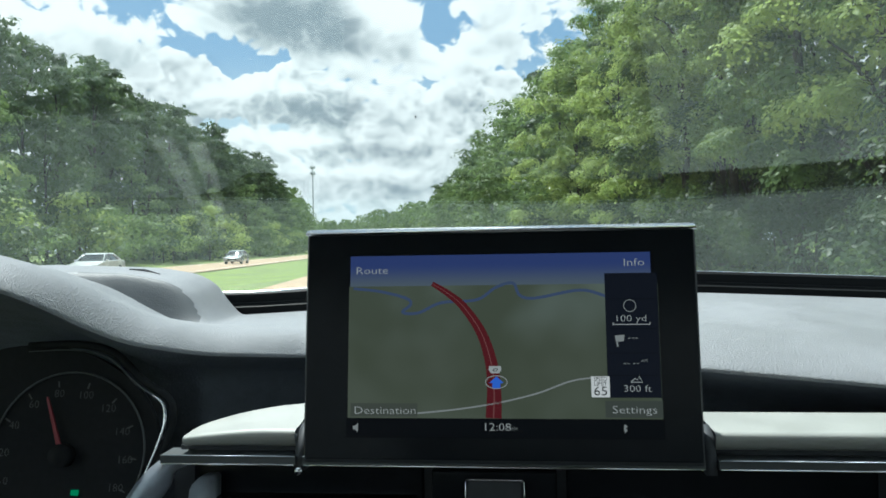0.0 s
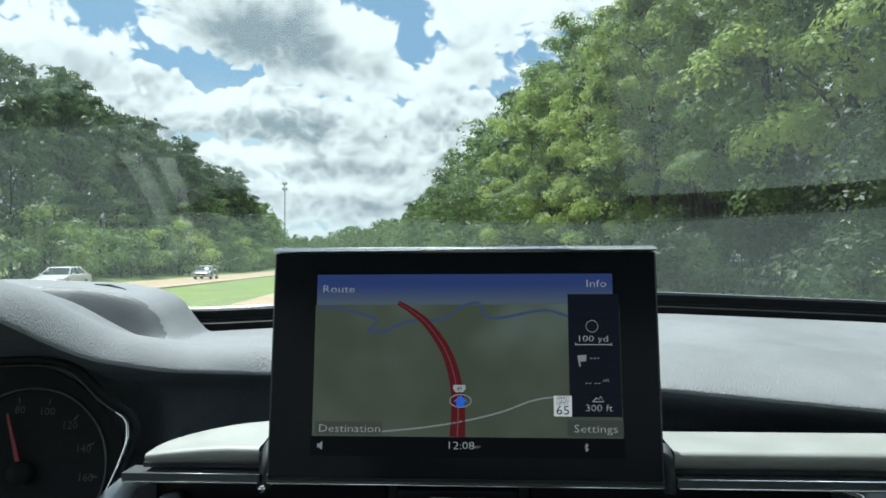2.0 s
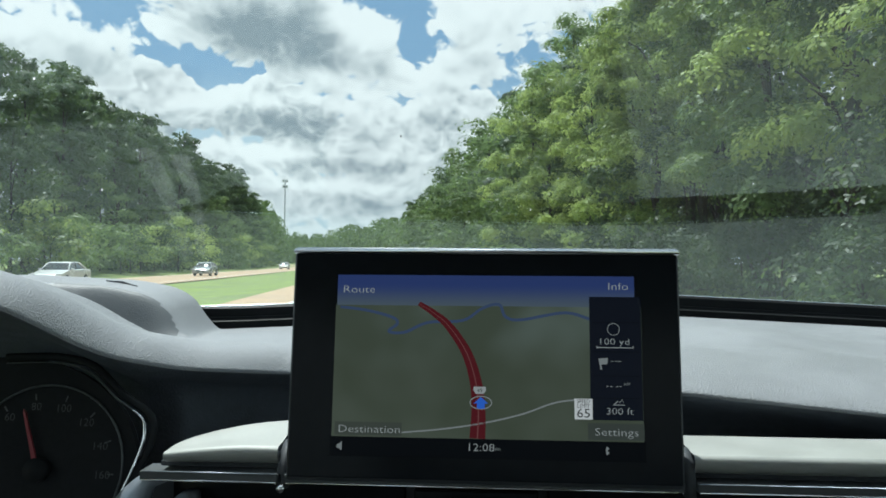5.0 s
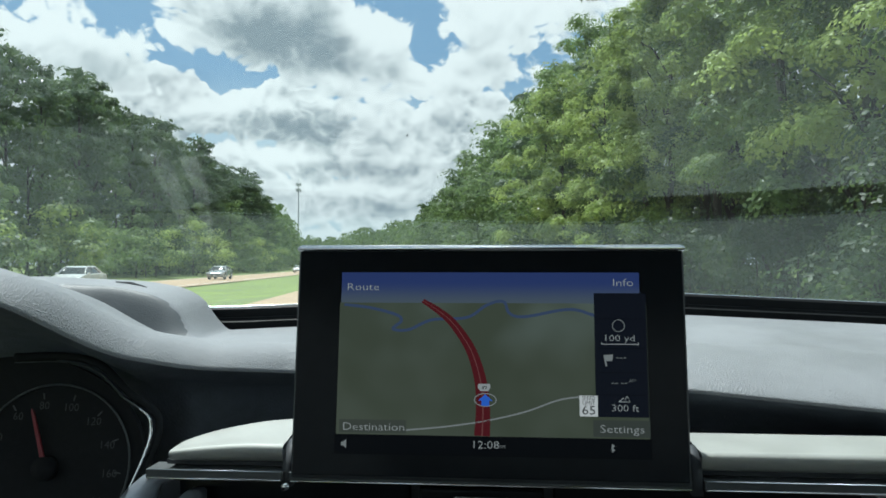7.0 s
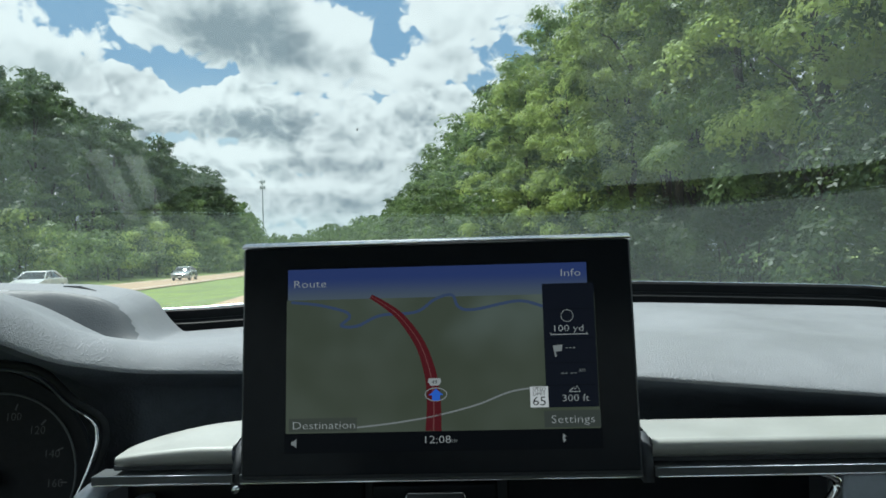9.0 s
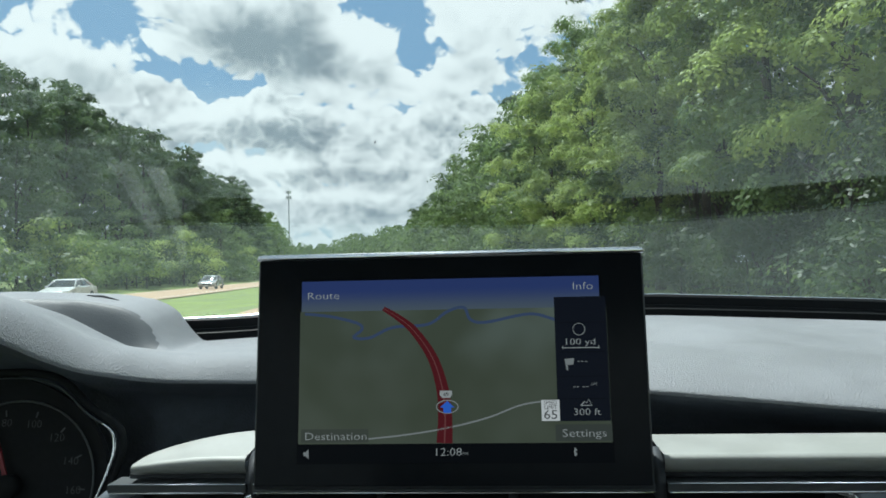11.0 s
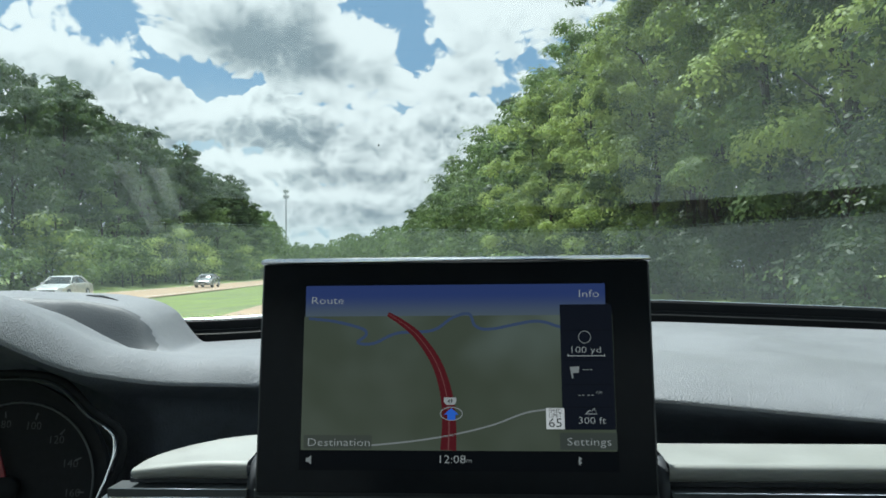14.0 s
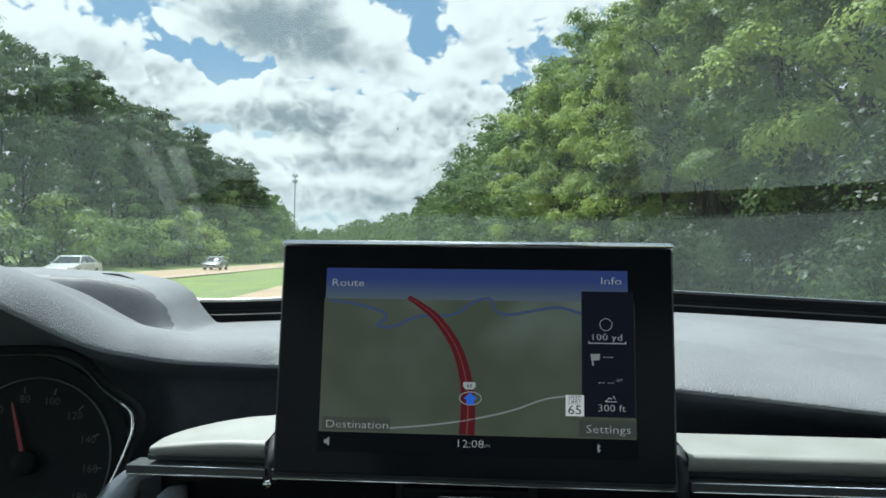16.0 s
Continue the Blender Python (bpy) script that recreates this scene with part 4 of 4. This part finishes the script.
def tree(kind, h, r, count, per, leaf, leaf_mat, seed):
    name = {"broad": "broadleaf_tree", "high": "broadleaf_tree", "pine": "pine_tree", "shrub": "roadside_shrub"}[kind]
    label, category, group = WORDS[kind]
    ob = thing(name, label, category, None, group)
    mesh, clumps = crown_mesh("crown", kind, h, r, count, per, leaf, seed)
    link("trunk", wood_mesh(kind, h, clumps, seed), BARK, ob)
    link("crown", mesh, leaf_mat, ob)
    return ob


used = set()


def plant(kinds, spots):
    """Set trees at spots of (lateral, y, height factor); the first of each kind is moved, the rest are copies."""
    for lateral, y, grow in spots:
        source = kinds[int(rng.integers(len(kinds)))]
        source = next((k for k in kinds if k.name not in used), source)
        m = pose(bend(y) + lateral, y, land(lateral) - 0.1, 0, 0, rng.uniform(0, 360)) @ Matrix.Diagonal((grow * rng.uniform(0.9, 1.1), grow * rng.uniform(0.9, 1.1), grow, 1))
        if source.name not in used:
            used.add(source.name)
            source.matrix_world = m
        else:
            copy = copy_thing(source, m)
            copy.matrix_basis = m


def spots(lateral, spread, y0, y1, step, low=0.85, high=1.12):
    out, y = [], y0
    while y < y1:
        out.append((lateral + rng.uniform(-spread, spread), y + rng.uniform(-0.3, 0.3) * step, rng.uniform(low, high)))
        y += step
    return out


near_broad = [tree("broad", 19, 4.8, 192, 165, 0.16, LEAF, s) for s in (1, 2, 3)]
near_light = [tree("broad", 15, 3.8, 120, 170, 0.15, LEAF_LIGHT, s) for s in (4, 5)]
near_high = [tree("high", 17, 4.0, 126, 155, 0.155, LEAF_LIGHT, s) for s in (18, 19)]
near_shrub = [tree("shrub", 3.4, 2.2, 36, 150, 0.12, LEAF_SHADED, s) for s in (6, 7)]
mid_broad = [tree("broad", 17, 5.0, 90, 42, 0.40, LEAF, s) for s in (8, 9, 10)]
mid_pine = [tree("pine", 20, 4.4, 95, 42, 0.55, NEEDLE, s) for s in (11, 12, 13)]
mid_shrub = [tree("shrub", 5.0, 3.2, 34, 44, 0.30, LEAF, s) for s in (14, 15)]
fill_shrub = [tree("shrub", 5.0, 3.2, 34, 44, 0.30, LEAF_SHADED, s) for s in (20, 21)]
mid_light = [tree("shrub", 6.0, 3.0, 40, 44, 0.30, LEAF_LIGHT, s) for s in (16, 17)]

plant(near_broad, spots(15.5, 1.0, 10, 62, 6.0, 0.95, 1.2))
plant(near_light, spots(12.0, 0.6, 34, 64, 5.0, 0.8, 1.1))
plant(near_high, spots(12.6, 0.8, 13, 36, 4.3, 0.9, 1.15))
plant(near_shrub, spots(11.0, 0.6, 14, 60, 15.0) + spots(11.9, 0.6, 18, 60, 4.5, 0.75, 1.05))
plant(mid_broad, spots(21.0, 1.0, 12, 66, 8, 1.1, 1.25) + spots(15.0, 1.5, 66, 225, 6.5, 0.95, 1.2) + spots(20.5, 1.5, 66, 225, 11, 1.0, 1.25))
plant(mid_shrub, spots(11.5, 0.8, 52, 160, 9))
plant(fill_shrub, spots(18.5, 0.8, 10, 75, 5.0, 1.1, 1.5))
plant(mid_pine, spots(-33.0, 1.6, 40, 95, 6.0, 0.90, 1.10) + spots(-33.0, 1.6, 95, 225, 6.0, 0.95, 1.2) + spots(-38.5, 1.5, 44, 95, 10.0, 0.95, 1.12) + spots(-38.5, 1.5, 95, 225, 10.0, 1.05, 1.25))
plant(mid_broad, spots(-30.5, 1.2, 40, 225, 10.0, 0.5, 0.8))
plant(mid_light, spots(-27.4, 0.7, 47, 200, 20.0, 0.7, 1.2))
plant(mid_shrub, spots(-27.6, 0.7, 46, 200, 9.0, 0.8, 1.2) + spots(-36.0, 0.8, 46, 180, 7.0, 1.3, 1.8))


def far_woods():
    """The woods beyond, where the highway swings out of sight: one mass of leaf clumps."""
    g = np.random.default_rng(21)
    places, normals = [], []
    for lateral0, y0, y1, step in ((15, 225, 900, 7), (21, 225, 900, 9), (-31, 225, 700, 7), (-37, 225, 700, 9)):
        y = y0
        while y < y1:
            h, r = g.uniform(14, 20), g.uniform(3.6, 5.2)
            x = bend(y) + lateral0 + g.uniform(-2, 2)
            n = 560 if y < 560 else 240
            k = g.uniform(0.03, 1, n)
            a = g.uniform(0, 2 * math.pi, n)
            d = r * np.sqrt(np.clip(1 - (np.abs(k - 0.42) / 0.62) ** 2.2, 0.03, 1)) * np.sqrt(g.uniform(0.5, 1, n)) * (1 + 0.25 * np.sin(3 * a + y))
            places.append(np.stack([x + d * np.cos(a), y + d * np.sin(a), h * k], 1))
            normals.append(np.stack([np.cos(a), np.sin(a), 0.6 + 0 * a], 1) + g.normal(size=(n, 3)) * 0.5)
            y += step
    verts, faces = leaf_cloud(np.concatenate(places), np.concatenate(normals), 1.0, 0.8, g)
    ob = link("far_woods", triangles("far_woods", verts, faces), LEAF, None, "distant dark green woods along the bending highway")
    tagged(ob, category="woods", kind="stuff")


far_woods()


# ---- traffic and mast ----
WHITE_PAINT = material("white_car_paint", (0.72, 0.73, 0.73), 0.25, scale=2, vary=0.04, coat=0.6)
GREY_PAINT = material("silver_car_paint", (0.42, 0.44, 0.45), 0.25, metal=0.4, scale=2, vary=0.04, coat=0.6)
CAR_GLASS = material("dark_car_glass", (0.02, 0.025, 0.028), 0.06, scale=3, vary=0.2, spec=0.8)
RUBBER = material("tyre_rubber", (0.02, 0.02, 0.02), 0.8, scale=9, vary=0.2)
GALVANISED = material("galvanised_steel", (0.36, 0.38, 0.40), 0.6, metal=0.4, scale=0.5, vary=0.12)
LAMP = material("headlight_lens", (0.75, 0.76, 0.78), 0.12, scale=9, vary=0.05, coat=0.5)


def car(label, paint, m):
    """A saloon car, nose towards -y, wheels on z = 0."""
    ob = thing("oncoming_car", label, "car", m, "oncoming cars")
    side = [(-2.35, 0.42), (-2.32, 0.62), (-2.1, 0.74), (-1.2, 0.90), (-0.95, 0.95), (1.55, 0.99), (2.2, 0.96), (2.38, 0.86), (2.40, 0.5), (2.3, 0.26), (-2.2, 0.24)]

    def across(outline, half, taper, bevel):
        bm = prism(outline, -half, half, 0)
        bmesh.ops.rotate(bm, cent=(0, 0, 0), matrix=Matrix(((0, 0, 1), (1, 0, 0), (0, 1, 0))), verts=bm.verts)
        top = max(z for _, z in outline)
        low = min(z for _, z in outline)
        for v in bm.verts:
            v.co.x *= 1 - taper * (v.co.z - low) / (top - low)
        bmesh.ops.bevel(bm, geom=list(bm.edges), offset=bevel, segments=2, affect="EDGES", profile=0.6)
        return bm

    part("body", across(side, 0.90, 0.06, 0.05), paint, ob, "", True)
    part("cabin_glass", across([(-0.98, 0.92), (-0.30, 1.36), (0.95, 1.38), (1.75, 0.95)], 0.80, 0.24, 0.03), CAR_GLASS, ob, "dark car windows", True)
    part("roof", across([(-0.36, 1.34), (-0.20, 1.41), (0.85, 1.43), (1.08, 1.36)], 0.64, 0.1, 0.02), paint, ob, "", True)
    for x in (-0.74, 0.74):
        k = -1 if x < 0 else 1
        part("windshield_post", tube([(k * 0.80, -1.0, 0.94), (k * 0.63, -0.32, 1.36)], 0.035, 6), paint, ob, "", True)
        part("rear_post", tube([(k * 0.80, 1.78, 0.97), (k * 0.63, 0.98, 1.37)], 0.05, 6), paint, ob, "", True)
        part("door_post", tube([(k * 0.79, 0.25, 0.96), (k * 0.625, 0.3, 1.38)], 0.025, 6), CAR_GLASS, ob, "", True)
        part("headlight", box(x - 0.16, x + 0.16, -2.30, -2.12, 0.62, 0.74, 0.03), LAMP, ob, "clear headlight", True)
        part("side_mirror", box(k * 0.93 - 0.07, k * 0.93 + 0.07, -0.78, -0.66, 0.92, 1.04, 0.03), paint, ob, "", True)
        for y in (-1.42, 1.42):
            wheel = part("wheel", tube([(k * 0.68, y, 0.33), (k * 0.90, y, 0.33)], 0.33, 20), RUBBER, ob, "black tyre", True)
            part("rim", tube([(k * 0.89, y, 0.33), (k * 0.915, y, 0.33)], 0.21, 14), GALVANISED, wheel, "grey alloy rim", True)
    part("grille", box(-0.45, 0.45, -2.37, -2.30, 0.44, 0.60, 0.02), RUBBER, ob, "black grille")
    part("number_plate", box(-0.16, 0.16, -2.39, -2.36, 0.34, 0.43), LAMP, ob, "plain pale plate")
    return ob


for label, paint, lateral, y in (("white saloon car coming the other way", WHITE_PAINT, -19.2, 48.0),
                                 ("silver saloon car coming the other way", GREY_PAINT, -18.6, 84.0),
                                 ("small far white car coming the other way", WHITE_PAINT, -18.8, 165.0)):
    turn = 0.5 * math.degrees(math.atan(max(0.0, y - 40) / 4000.0))
    car(label, paint, pose(bend(y) + lateral, y, -0.318, 0, 0, turn))


def mast(x, y, height):
    ob = thing("radio_mast", "tall thin grey phone mast above the trees", "mast", pose(x, y, 0))
    part("pole", tube([(0, 0, 0), (0, 0, height * 0.5), (0, 0, height)], [0.7, 0.55, 0.45], 10), GALVANISED, ob, "", True)
    for z in (height - 1.0, height - 6.0):
        part("platform", tube([(0, 0, z), (0, 0, z + 0.4)], 1.5, 12), GALVANISED, ob)
        for a in np.arange(9) * 2 * math.pi / 9:
            part("antenna", tube([(2.1 * math.cos(a), 2.1 * math.sin(a), z - 1.0), (2.1 * math.cos(a), 2.1 * math.sin(a), z + 1.6)], 0.25, 6), GALVANISED, ob)
    part("lightning_rod", tube([(0, 0, height), (0, 0, height + 4)], 0.12, 5), GALVANISED, ob)


mast(-88.0, 700.0, 74.0)
